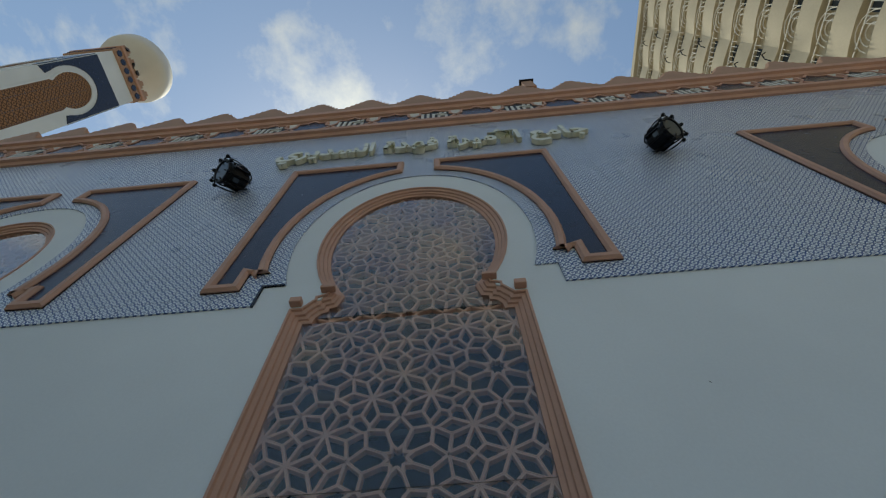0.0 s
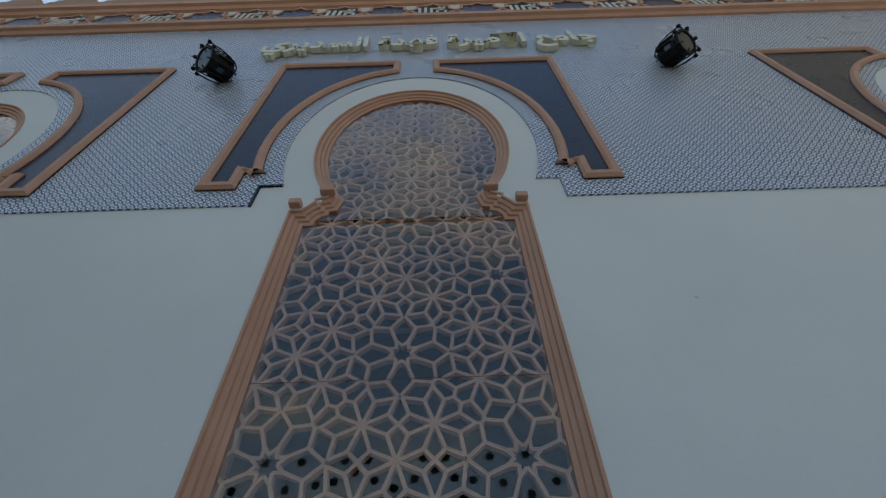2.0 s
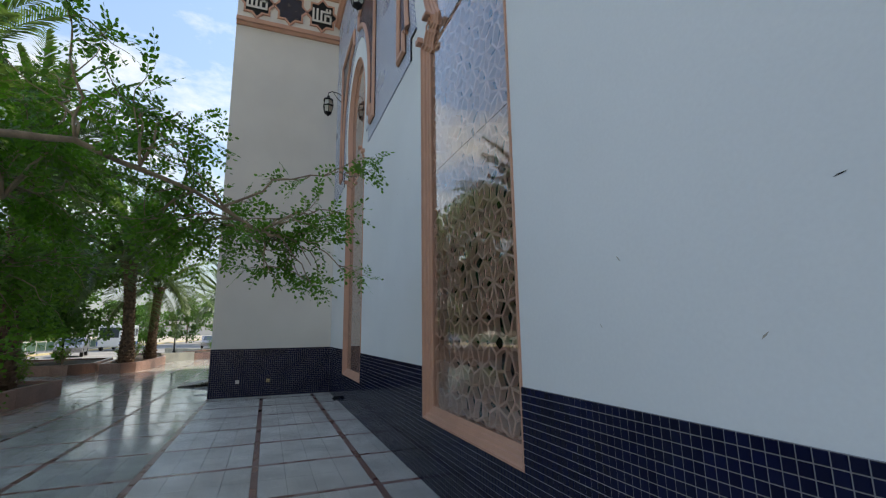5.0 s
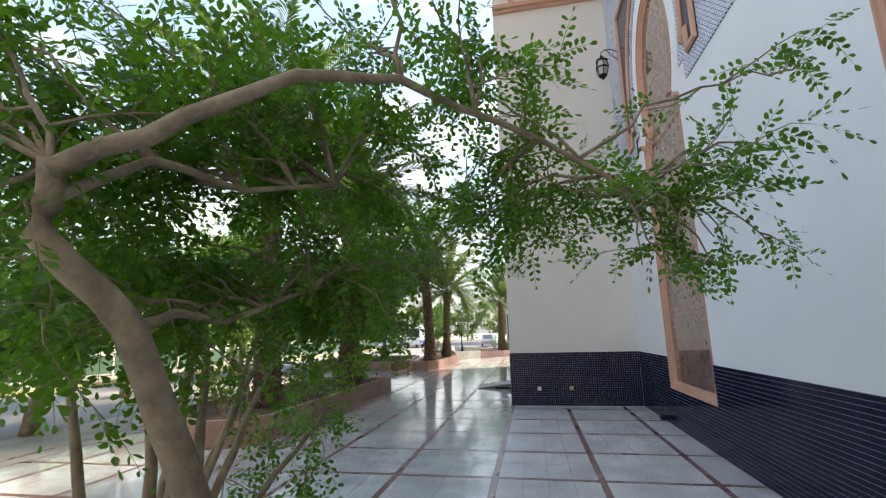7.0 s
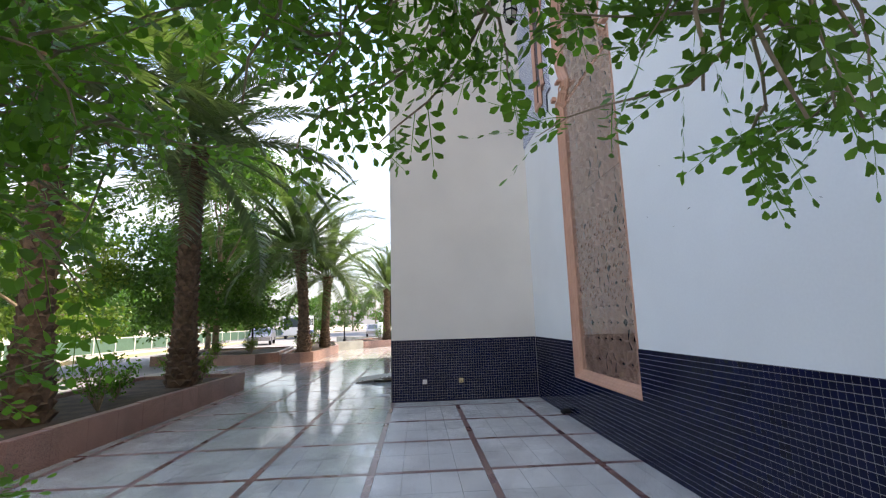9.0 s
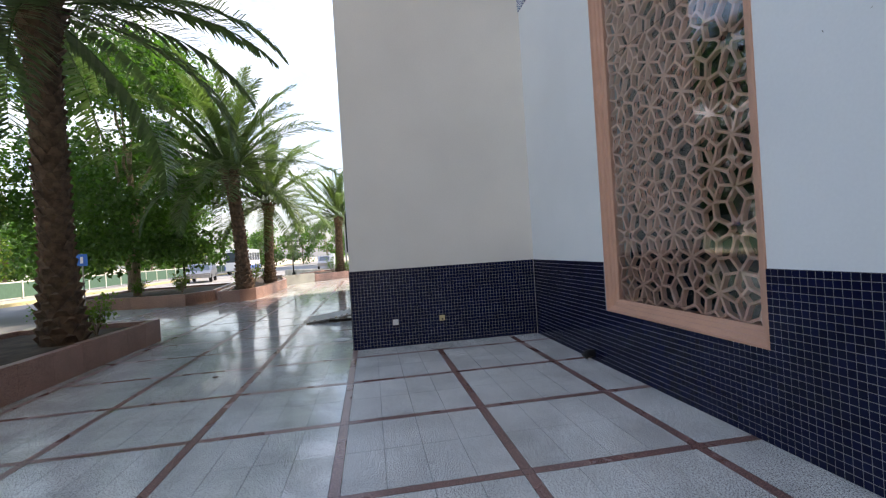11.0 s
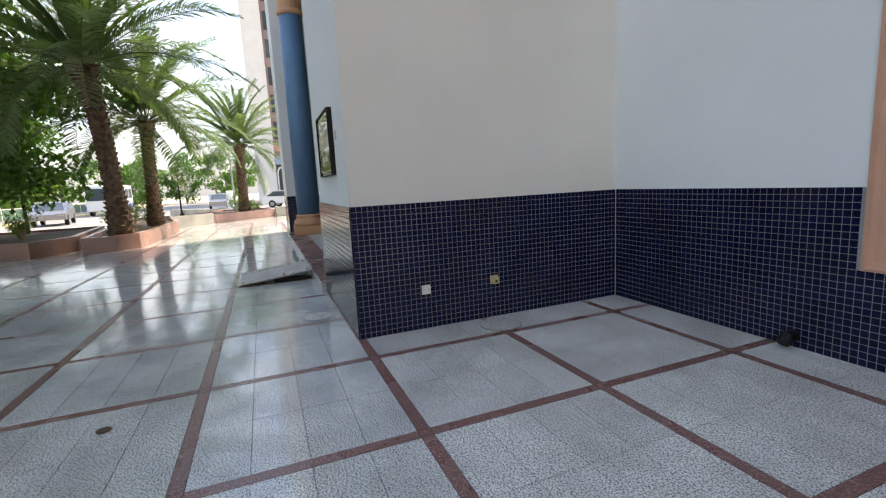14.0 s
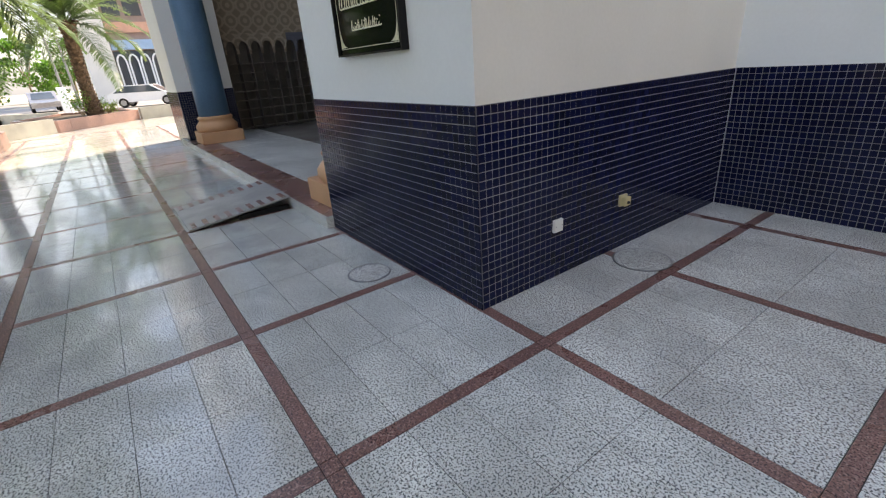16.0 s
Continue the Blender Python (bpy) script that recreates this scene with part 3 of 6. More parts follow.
lat_v, lat_f = lattice_mesh()
HOLES = [(x, z) for (x, z), _ in CELLS if in_opening(x, z, -0.04) and 1.75 + 0.08 * math.sin(9 * x) < z < 2.92 and abs(z - 2.023) > 0.035]
shared = {}
for number, c in enumerate(BAYS):
    win = window(f"window_{number + 1}", c)
    if not shared:
        lattice = link_mesh("lattice_screen", lat_v, lat_f, M["lattice"], win)
        shared = {"lattice": lattice.data}
    else:
        lattice = new("lattice_screen", shared["lattice"])
        lattice.parent = win
    lattice["label"] = "pinkish star-pattern lattice screen"
    edge = 0.93 * WIDEN[c] - 0.001
    for z0, z1 in ((0.781, 2.02), (2.026, 3.40), (3.406, 5.0), (5.056, 7.69)):
        ring = [(edge, z0), (edge, z1), (-edge, z1), (-edge, z0)] if z1 < 5.1 else [(u * WIDEN[c] * 0.998, w) for u, w in OPENING if w >= z0]
        drilled = [[(x + 0.023 * math.cos(math.pi * k / 6), z + 0.023 * math.sin(math.pi * k / 6)) for k in range(12)] for x, z in HOLES if z0 < z < z1]
        pane = plate("acrylic_pane", ring, drilled, -0.080, -0.086, lambda u, d, w: (u, -d, w), M["acrylic"], win)
        pane.visible_shadow = False
# inner glazing behind the lattice, opaque near-black in place of the hall's shade
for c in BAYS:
    tagged(part("inner_glazing", boxed(c - 1.0, c + 1.0, WALL_Y + 0.30, WALL_Y + 0.31, 0.7, 7.8), M["inner_glass"], walls), "opaque inner glazing, near black for the unlit hall")
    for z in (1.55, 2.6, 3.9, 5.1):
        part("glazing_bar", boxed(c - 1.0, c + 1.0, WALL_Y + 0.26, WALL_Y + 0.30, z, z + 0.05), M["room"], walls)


# ---- dado mosaic ----
def mosaic(place, u0, u1, rows, parent, skip=None, mat=None, pitch=0.05, lift=0.012):
    """Small glazed tiles on a grout bed, joined; skip(u, w) leaves tiles out."""
    verts, faces = [], []
    g, e = pitch * 0.04, pitch * 0.05
    n = int(round((u1 - u0) / pitch))
    step = (u1 - u0) / n
    for i in range(n):
        for j in range(rows):
            a, c = u0 + i * step, j * pitch
            if skip and skip(a + step / 2, c + pitch / 2):
                continue
            k = len(verts)
            jit = 0.0007 * ((i * 7 + j * 13) % 5) / 5
            for ins, d in ((g, lift - 0.004), (g + e, lift + jit)):
                verts += [place(a + ins, d, c + ins), place(a + step - ins, d, c + ins), place(a + step - ins, d, c + pitch - ins), place(a + ins, d, c + pitch - ins)]
            faces += [(k + 4, k + 5, k + 6, k + 7)] + [(k + q, k + (q + 1) % 4, k + 4 + (q + 1) % 4, k + 4 + q) for q in range(4)]
    ob = link_mesh("mosaic_tiles", verts, faces, mat or M["mosaic"], parent)
    return tagged(ob, "small navy glazed mosaic tiles", kind="stuff")


def in_window(u, w):
    return w > 0.63 and any(abs(u - c) < 1.05 for c in BAYS)


x = RETURN_X + 0.012
for c in BAYS + [None]:
    x1 = c - 1.045 if c is not None else EAST_END
    part("dado_bed", boxed(x, x1, WALL_Y - 0.008, WALL_Y + 0.002, 0, DADO), M["grout"], walls)
    if c is not None:
        part("dado_bed", boxed(x1, c + 1.045, WALL_Y - 0.008, WALL_Y + 0.002, 0, 0.64), M["grout"], walls)
        x = c + 1.045
mosaic(on_north, RETURN_X + 0.016, EAST_END, 24, walls, in_window)
part("dado_bed", boxed(RETURN_X - 0.002, RETURN_X + 0.008, CORNER_Y - 0.008, WALL_Y - 0.012, 0, DADO), M["grout"], wall_return)
NEAR_Y = 0.08
mosaic(on_return, NEAR_Y, WALL_Y - 0.014, 24, wall_return)

# portal block: pier, opening, far pier, lintel
pier = part("wall_pier", boxed(PIER_WEST, RETURN_X - 0.401, CORNER_Y, CORNER_Y + 0.9, 0, VALLEY - 0.3), M["plaster"])
tagged(pier, "white plastered portal pier with navy mosaic dado", "wall", kind="structure")
face = part("pier_face", boxed(RETURN_X - 0.401, RETURN_X - 0.0005, CORNER_Y, CORNER_Y + 0.0035, 0, TOP - 0.55), M["plaster"], pier)
part("dado_bed", boxed(PIER_WEST, RETURN_X + 0.008, CORNER_Y - 0.008, CORNER_Y + 0.001, 0, DADO), M["grout"], pier)
mosaic(on_portal, PIER_WEST + 0.004, RETURN_X + 0.012, 24, pier)
far_pier = part("wall_pier_far", boxed(PORTAL_WEST, -25.2, CORNER_Y - 0.0, CORNER_Y + 1.2, 0, VALLEY - 0.3), M["plaster"])
tagged(far_pier, "white plastered portal pier beside the blue column", "wall", kind="structure")
for name, place, u0, u1 in (("f", on_portal, PORTAL_WEST, -25.2), ):
    part("dado_bed", boxed(u0, u1, CORNER_Y - 0.008, CORNER_Y + 0.001, 0, DADO), M["grout"], far_pier)
    mosaic(place, u0, u1, 24, far_pier)
part("dado_bed", boxed(-25.201, -25.192, CORNER_Y - 0.008, CORNER_Y + 1.2, 0, DADO), M["grout"], far_pier)
mosaic(lambda u, d, w: (-25.2 + d, u, w), CORNER_Y, CORNER_Y + 1.2, 24, far_pier)
lintel = part("wall_lintel", boxed(-25.2, PIER_WEST, CORNER_Y, CORNER_Y + 0.9, 8.2, VALLEY - 0.3), M["plaster"])
tagged(lintel, "white wall over the portal opening", "wall", kind="structure")


# ---- paved court ----
MODULE, STRIP = 1.228, 0.075
GX, GY = -14.335, -0.505          # one crossing of the red strips
court = part("floor_court", boxed(-33, 11.5, -7.5, WALL_Y, -0.028, -0.012), M["joint"])
tagged(court, "polished grey granite court with red granite strips", "floor", kind="structure")
NEAR = (-16.9, -10.2, -3.0, WALL_Y)      # stretch whose pieces are separate


def paver_mesh(name, a, b, mat):
    """A stone slab with a slightly worn edge, top at zero."""
    e, g = 0.0012, 0.0006
    pts = [(g, g, -0.012), (a - g, g, -0.012), (a - g, b - g, -0.012), (g, b - g, -0.012), (g + e, g + e, 0), (a - g - e, g + e, 0), (a - g - e, b - g - e, 0), (g + e, b - g - e, 0)]
    me = bpy.data.meshes.new(name)
    me.from_pydata(pts, [], [(4, 5, 6, 7), (0, 1, 5, 4), (1, 2, 6, 5), (2, 3, 7, 6), (3, 0, 4, 7)])
    me.materials.append(mat)
    return me


TILE_X, TILE_Y = (MODULE - STRIP) / 2, (MODULE - STRIP) / 4
paver = {True: paver_mesh("paver", TILE_X, TILE_Y, M["tile_gloss"]), False: paver_mesh("paver", TILE_X, TILE_Y, M["tile_stone"])}
far_v, far_f = {True: [], False: []}, {True: [], False: []}
strip_v, strip_f = [], []
near_pavers = []


def quad_slab(vs, fs, x0, y0, a, b, z=0.0):
    e, g, k = 0.0012, 0.0006, len(vs)
    vs += [(x0 + g, y0 + g, -0.012), (x0 + a - g, y0 + g, -0.012), (x0 + a - g, y0 + b - g, -0.012), (x0 + g, y0 + b - g, -0.012),
           (x0 + g + e, y0 + g + e, z), (x0 + a - g - e, y0 + g + e, z), (x0 + a - g - e, y0 + b - g - e, z), (x0 + g + e, y0 + b - g - e, z)]
    fs += [(k + 4, k + 5, k + 6, k + 7), (k, k + 1, k + 5, k + 4), (k + 1, k + 2, k + 6, k + 5), (k + 2, k + 3, k + 7, k + 6), (k + 3, k, k + 4, k + 7)]


for i in range(-15, 20):
    for j in range(-6, 3):
        x0, y0 = GX + i * MODULE + STRIP / 2, GY + j * MODULE + STRIP / 2
        for p in range(2):
            for q in range(4):
                tx, ty = x0 + p * TILE_X, y0 + q * TILE_Y
                cy = min(TILE_Y, WALL_Y - ty)
                if cy < 0.03 or ty < -7.5:
                    continue
                gloss = ty < GY - 0.1
                inside = NEAR[0] < tx < NEAR[1] and NEAR[2] < ty
                if inside and cy > TILE_Y * 0.99:
                    near_pavers.append((gloss, tx, ty))
                else:
                    quad_slab(far_v[gloss], far_f[gloss], tx, ty, TILE_X, cy)
        quad_slab(strip_v, strip_f, x0 - STRIP, max(y0, -7.5), STRIP, min(MODULE - STRIP, WALL_Y - y0), 0.0006)
        quad_slab(strip_v, strip_f, x0, y0 - STRIP, MODULE - STRIP, STRIP, 0.0006)
        quad_slab(strip_v, strip_f, x0 - STRIP, y0 - STRIP, STRIP, STRIP, 0.0008)
for gloss in (True, False):
    tagged(link_mesh("pavers", far_v[gloss], far_f[gloss], M["tile_gloss"] if gloss else M["tile_stone"], court), "grey granite slabs", kind="stuff")
tagged(link_mesh("strips", strip_v, strip_f, M["strip"], court), "red granite strips between the slabs", kind="stuff")


# ---- planters with kerbs ----
def planter(name, outline, height, mat, label, soil=True, depth=0.14):
    """A bed with a stone kerb wall following its outline (counter-clockwise)."""
    bed = empty(name)
    tagged(bed, label, "planter")
    flat = lambda u, d, w: (u, w, d)
    n = len(outline)
    if sum(outline[i - 1][0] * outline[i][1] - outline[i][0] * outline[i - 1][1] for i in range(n)) < 0:
        outline = outline[::-1]
    for i in range(n):
        a, b = Vector(outline[i]), Vector(outline[(i + 1) % n])
        count = max(1, round((b - a).length / 0.62))
        d = (b - a).normalized()
        nrm = Vector((-d.y, d.x))
        for k in range(count):
            p, q = a.lerp(b, k / count) + d * 0.002, a.lerp(b, (k + 1) / count) - d * 0.002
            hh = height + 0.004 * ((k * 5 + i) % 3)
            v = [(*p, 0), (*q, 0), (*(q + nrm * depth), 0), (*(p + nrm * depth), 0)]
            v += [(x, y, hh - 0.012) for x, y, _ in v]
            ins = 0.01
            c = (p + q + (p + q + nrm * depth * 2)) / 4
            v += [(*(Vector((x, y)) + (c - Vector((x, y))).normalized() * ins), hh) for x, y, _ in v[:4]]
            link_mesh("kerb_stone", v, [(0, 1, 5, 4), (1, 2, 6, 5), (2, 3, 7, 6), (3, 0, 4, 7), (4, 5, 9, 8), (5, 6, 10, 9), (6, 7, 11, 10), (7, 4, 8, 11), (8, 9, 10, 11)], mat, bed)
    if soil:
        mx, my = sum(p[0] for p in outline) / n, sum(p[1] for p in outline) / n
        inner = plate("soil", [(mx + (x - mx) * 0.975, my + (y - my) * 0.975) for x, y in outline], [], 0.0, height - 0.08, flat, M["soil"], bed)
    return bed


planter("planter_bed", [(-17.5, -4.36), (-17.55, -6.9), (-11.6, -6.9), (-10.7, -6.3), (-10.25, -5.3), (-10.45, -4.62), (-10.9, -4.38)][::1], 0.42, M["kerb"], "long planter bed with pink granite kerb, palms and shrubs")
planter("planter_bed", [(-24.9, -6.7), (-25.2, -8.6), (-26.0, -11.5), (-31.5, -11.5), (-31.5, -6.9), (-26.3, -6.15)][::-1], 0.42, M["kerb"], "raised bed with pink granite kerb and shrubs")
planter("planter_bed", [(-25.1, -5.7), (-25.15, -4.95), (-25.6, -4.5), (-26.4, -4.42), (-31.4, -4.42), (-35.0, -5.2), (-37.5, -5.6), (-37.5, -7.2), (-31.6, -6.6)], 0.42, M["kerb"], "long bed with pink granite kerb under date palms")
planter("planter_bed", [(-34.9, -3.5), (-37.6, -0.65), (-40.5, -1.2), (-41.5, -3.6), (-38.0, -5.0)][::-1][::-1], 0.42, M["kerb"], "corner bed with pink granite kerb and a small palm")
low = empty("garden_wall")
tagged(low, "low grey stone garden wall between the beds", "wall")
for a, b in (((-37.6, -0.6), (-38.6, 3.5)), ((-33.5, -5.1), (-35.0, -3.55)), ((-41.4, -3.7), (-46, -7.0))):
    a, b = Vector(a), Vector(b)
    d = (b - a).normalized()
    nrm = Vector((-d.y, d.x)) * 0.12
    v = [(*(a - nrm), 0), (*(b - nrm), 0), (*(b + nrm), 0), (*(a + nrm), 0)]
    v += [(x, y, 0.5) for x, y, _ in v]
    link_mesh("wall_run", v, [(0, 1, 5, 4), (1, 2, 6, 5), (2, 3, 7, 6), (3, 0, 4, 7), (4, 5, 6, 7)], M["kerb_grey"], low)
paved = part("pavement_far", boxed(-46, -33.0, -8.0, 6.0, -0.028, -0.004), M["tile_gloss"])
tagged(paved, "polished grey paving beyond the portal", "pavement", kind="structure")
side_path = part("pavement_side", boxed(-46, 9, -9.5, -7.5, -0.028, -0.002), M["kerb_grey"])
tagged(side_path, "grey footway between the beds and the road", "pavement", kind="structure")
road = part("road", boxed(-160, 60, -17.0, -9.5, -0.029, -0.015), M["asphalt"])
tagged(road, "worn asphalt road behind the beds", "road", kind="structure")
road_b = part("road_cross", boxed(-75, -46, -60, 60, -0.0295, -0.012), M["asphalt"])
tagged(road_b, "asphalt street crossing beyond the court", "road", kind="structure")


# ---- plants ----
def leaf_cloud(name, spots, size, mat, parent, seed, aspect=0.6, droop=0.3):
    """Many single leaves, one folded blade at every spot; joined."""
    rng = np.random.default_rng(seed)
    n = len(spots)
    spots = np.asarray(spots, float)
    way = rng.normal(size=(n, 3))
    way[:, 2] -= droop
    way /= np.linalg.norm(way, axis=1)[:, None]
    side = np.cross(way, rng.normal(size=(n, 3)))
    side /= np.linalg.norm(side, axis=1)[:, None]
    up = np.cross(side, way)
    L = size * rng.uniform(0.65, 1.3, n)[:, None]
    Wd = L * aspect * 0.5
    a, b = spots, spots + way * L
    m = spots + way * L * 0.5
    v = np.stack([a, m + side * Wd + up * L * 0.08, b, m - side * Wd + up * L * 0.08], 1).reshape(-1, 3)
    k = np.arange(n) * 4
    faces = np.concatenate([np.stack([k, k + 1, k + 2], 1), np.stack([k, k + 2, k + 3], 1)])
    me = bpy.data.meshes.new(name)
    me.from_pydata(v.tolist(), [], faces.tolist())
    me.materials.append(mat)
    ob = new(name, me)
    ob.parent = parent
    return tagged(ob, kind="stuff")


def spray_mesh(name, twigs, mat, parent, seed, leaflet=0.05, pairs=4, rachis=0.2):
    """Compound leaves: pairs of oval leaflets along a hanging stalk, at every (place, way)."""
    rng = np.random.default_rng(seed)
    verts, faces = [], []
    for p, d in twigs:
        p, d = np.array(p, float), np.array(d, float)
        d = d / np.linalg.norm(d)
        side = np.cross(d, (0.05, 0.02, 1.0))
        side /= np.linalg.norm(side) + 1e-9
        roll = rng.uniform(-0.9, 0.9)
        up = np.cross(side, d)
        side = side * math.cos(roll) + up * math.sin(roll)
        L = rachis * rng.uniform(0.7, 1.35)
        for k in range(pairs + 1):
            s = 0.18 + 0.82 * k / pairs
            at = p + d * L * s + np.array((0, 0, -0.18 * L * s * s))
            for sg in ((1, -1) if k < pairs else (0,)):
                w = side * sg * 0.85 + d * (0.55 if sg else 1.0) + np.array((0, 0, rng.uniform(-0.35, 0.15)))
                w /= np.linalg.norm(w)
                cr = np.cross(w, np.cross(side, d) + rng.normal(size=3) * 0.3)
                cr /= np.linalg.norm(cr) + 1e-9
                ll = leaflet * rng.uniform(0.7, 1.2) * (1.0 - 0.25 * abs(s - 0.55))
                b0 = at + w * 0.006
                q = len(verts)
                verts += [b0, b0 + w * ll * 0.35 + cr * ll * 0.22, b0 + w * ll * 0.72 + cr * ll * 0.29, b0 + w * ll, b0 + w * ll * 0.72 - cr * ll * 0.29, b0 + w * ll * 0.35 - cr * ll * 0.22]
                faces += [(q, q + 1, q + 2, q + 3), (q, q + 3, q + 4, q + 5)]
        q = len(verts)
        e = p + d * L + np.array((0, 0, -0.18 * L))
        mid = p + d * L * 0.5 + np.array((0, 0, -0.045 * L))
        t = side * 0.0018
        verts += [p - t, p + t, mid + t, mid - t, e + t * 0.5, e - t * 0.5]
        faces += [(q, q + 1, q + 2, q + 3), (q + 3, q + 2, q + 4, q + 5)]
    me = bpy.data.meshes.new(name)
    me.from_pydata([tuple(v) for v in verts], [], faces)
    me.materials.append(mat)
    ob = new(name, me)
    ob.parent = parent
    return tagged(ob, kind="stuff")


def bend(a, b, sag, n=7, rng=None, wob=0.06):
    a, b = Vector(a), Vector(b)
    out = []
    for k in range(n + 1):
        s = k / n
        p = a.lerp(b, s) + Vector((0, 0, sag * 4 * s * (1 - s)))
        if rng is not None and 0 < k < n:
            p += Vector(rng.normal(size=3)) * wob * (b - a).length / 4
        out.append(p)
    return out


def path_clear(p):
    """The walker's lane under the tree stays free."""
    return not (-7.3 < p[0] < -3.0 and -0.62 < p[1] < 0.5 and p[2] < 1.93)


def leafy_tree(name, at, label, stems, forks, ends, seed, twigs_each=10):
    """A tree of slim stems, arching limbs and hanging compound leaves. Places are in the world."""
    rng = np.random.default_rng(seed)
    tree = empty(name, at)
    tagged(tree, label, "tree")
    o = -Vector(at)
    for i, (pts, r0, r1) in enumerate(stems):
        n = len(pts) - 1
        fine = []
        for k in range(n):
            fine += [Vector(pts[k]).lerp(Vector(pts[k + 1]), q / 3) + Vector(rng.normal(size=3)) * 0.008 for q in range(3)]
        fine.append(Vector(pts[-1]))
        m = len(fine) - 1
        part("trunk" if i == 0 else "stem", tube([p + o for p in fine], [r0 + (r1 - r0) * k / m for k in range(m + 1)], 12), M["bark"], tree, smooth=True)
    twigs = []
    for i, e in enumerate(ends):
        f = min(forks, key=lambda q: (Vector(q) - Vector(e)).length + float(rng.uniform(0, 0.45)))
        pts = bend(f, e, 0.12, 8, rng, 0.07)
        if not all(path_clear(p) for p in pts):
            pts = bend(f, e, 0.4, 8, rng, 0.03)
        part("limb", tube([p + o for p in pts], [0.010 * (1 - 0.85 * k / 8) + 0.0025 for k in range(9)], 7), M["bark"], tree, smooth=True)
        bm = bmesh.new()
        for k in range(twigs_each if e[1] < 0 else 3):
            s = 2 + int(rng.integers(0, 7))
            p = pts[s].lerp(pts[s - 1], rng.uniform())
            d = Vector(rng.normal(size=3)) * Vector((1, 1, 0.5))
            d = (d.normalized() + (pts[-1] - pts[0]).normalized() * 0.6).normalized()
            tw, ln = [p], rng.uniform(0.3, 0.72)
            for q in range(5):
                d = (d + Vector(rng.normal(size=3)) * 0.25 + Vector((0, 0, -0.05))).normalized()
                tw.append(tw[-1] + d * ln / 5)
            if not all(path_clear(t) for t in tw) or max(t.y for t in tw) > 1.9 or any(t.y > 0.4 and t.z < 2.03 for t in tw):
                continue
            tube([t + o for t in tw], [0.007, 0.006, 0.005, 0.004, 0.003, 0.0015], 5, bm)
            for q in range(1, 6):
                for _ in range(2 if q < 5 else 3):
                    w = (d + Vector(rng.normal(size=3)) * 0.9 + Vector((0, 0, -0.1)))
                    spot_at = tw[q - 1].lerp(tw[q], rng.uniform())
                    if path_clear(spot_at + w.normalized() * 0.2):
                        twigs.append((tuple(spot_at + o), tuple(w)))
        tagged(part("twigs", bm, M["bark"], tree), kind="stuff")
    spray_mesh("crown", twigs, M["leaf"], tree, seed + 1)
    return tree


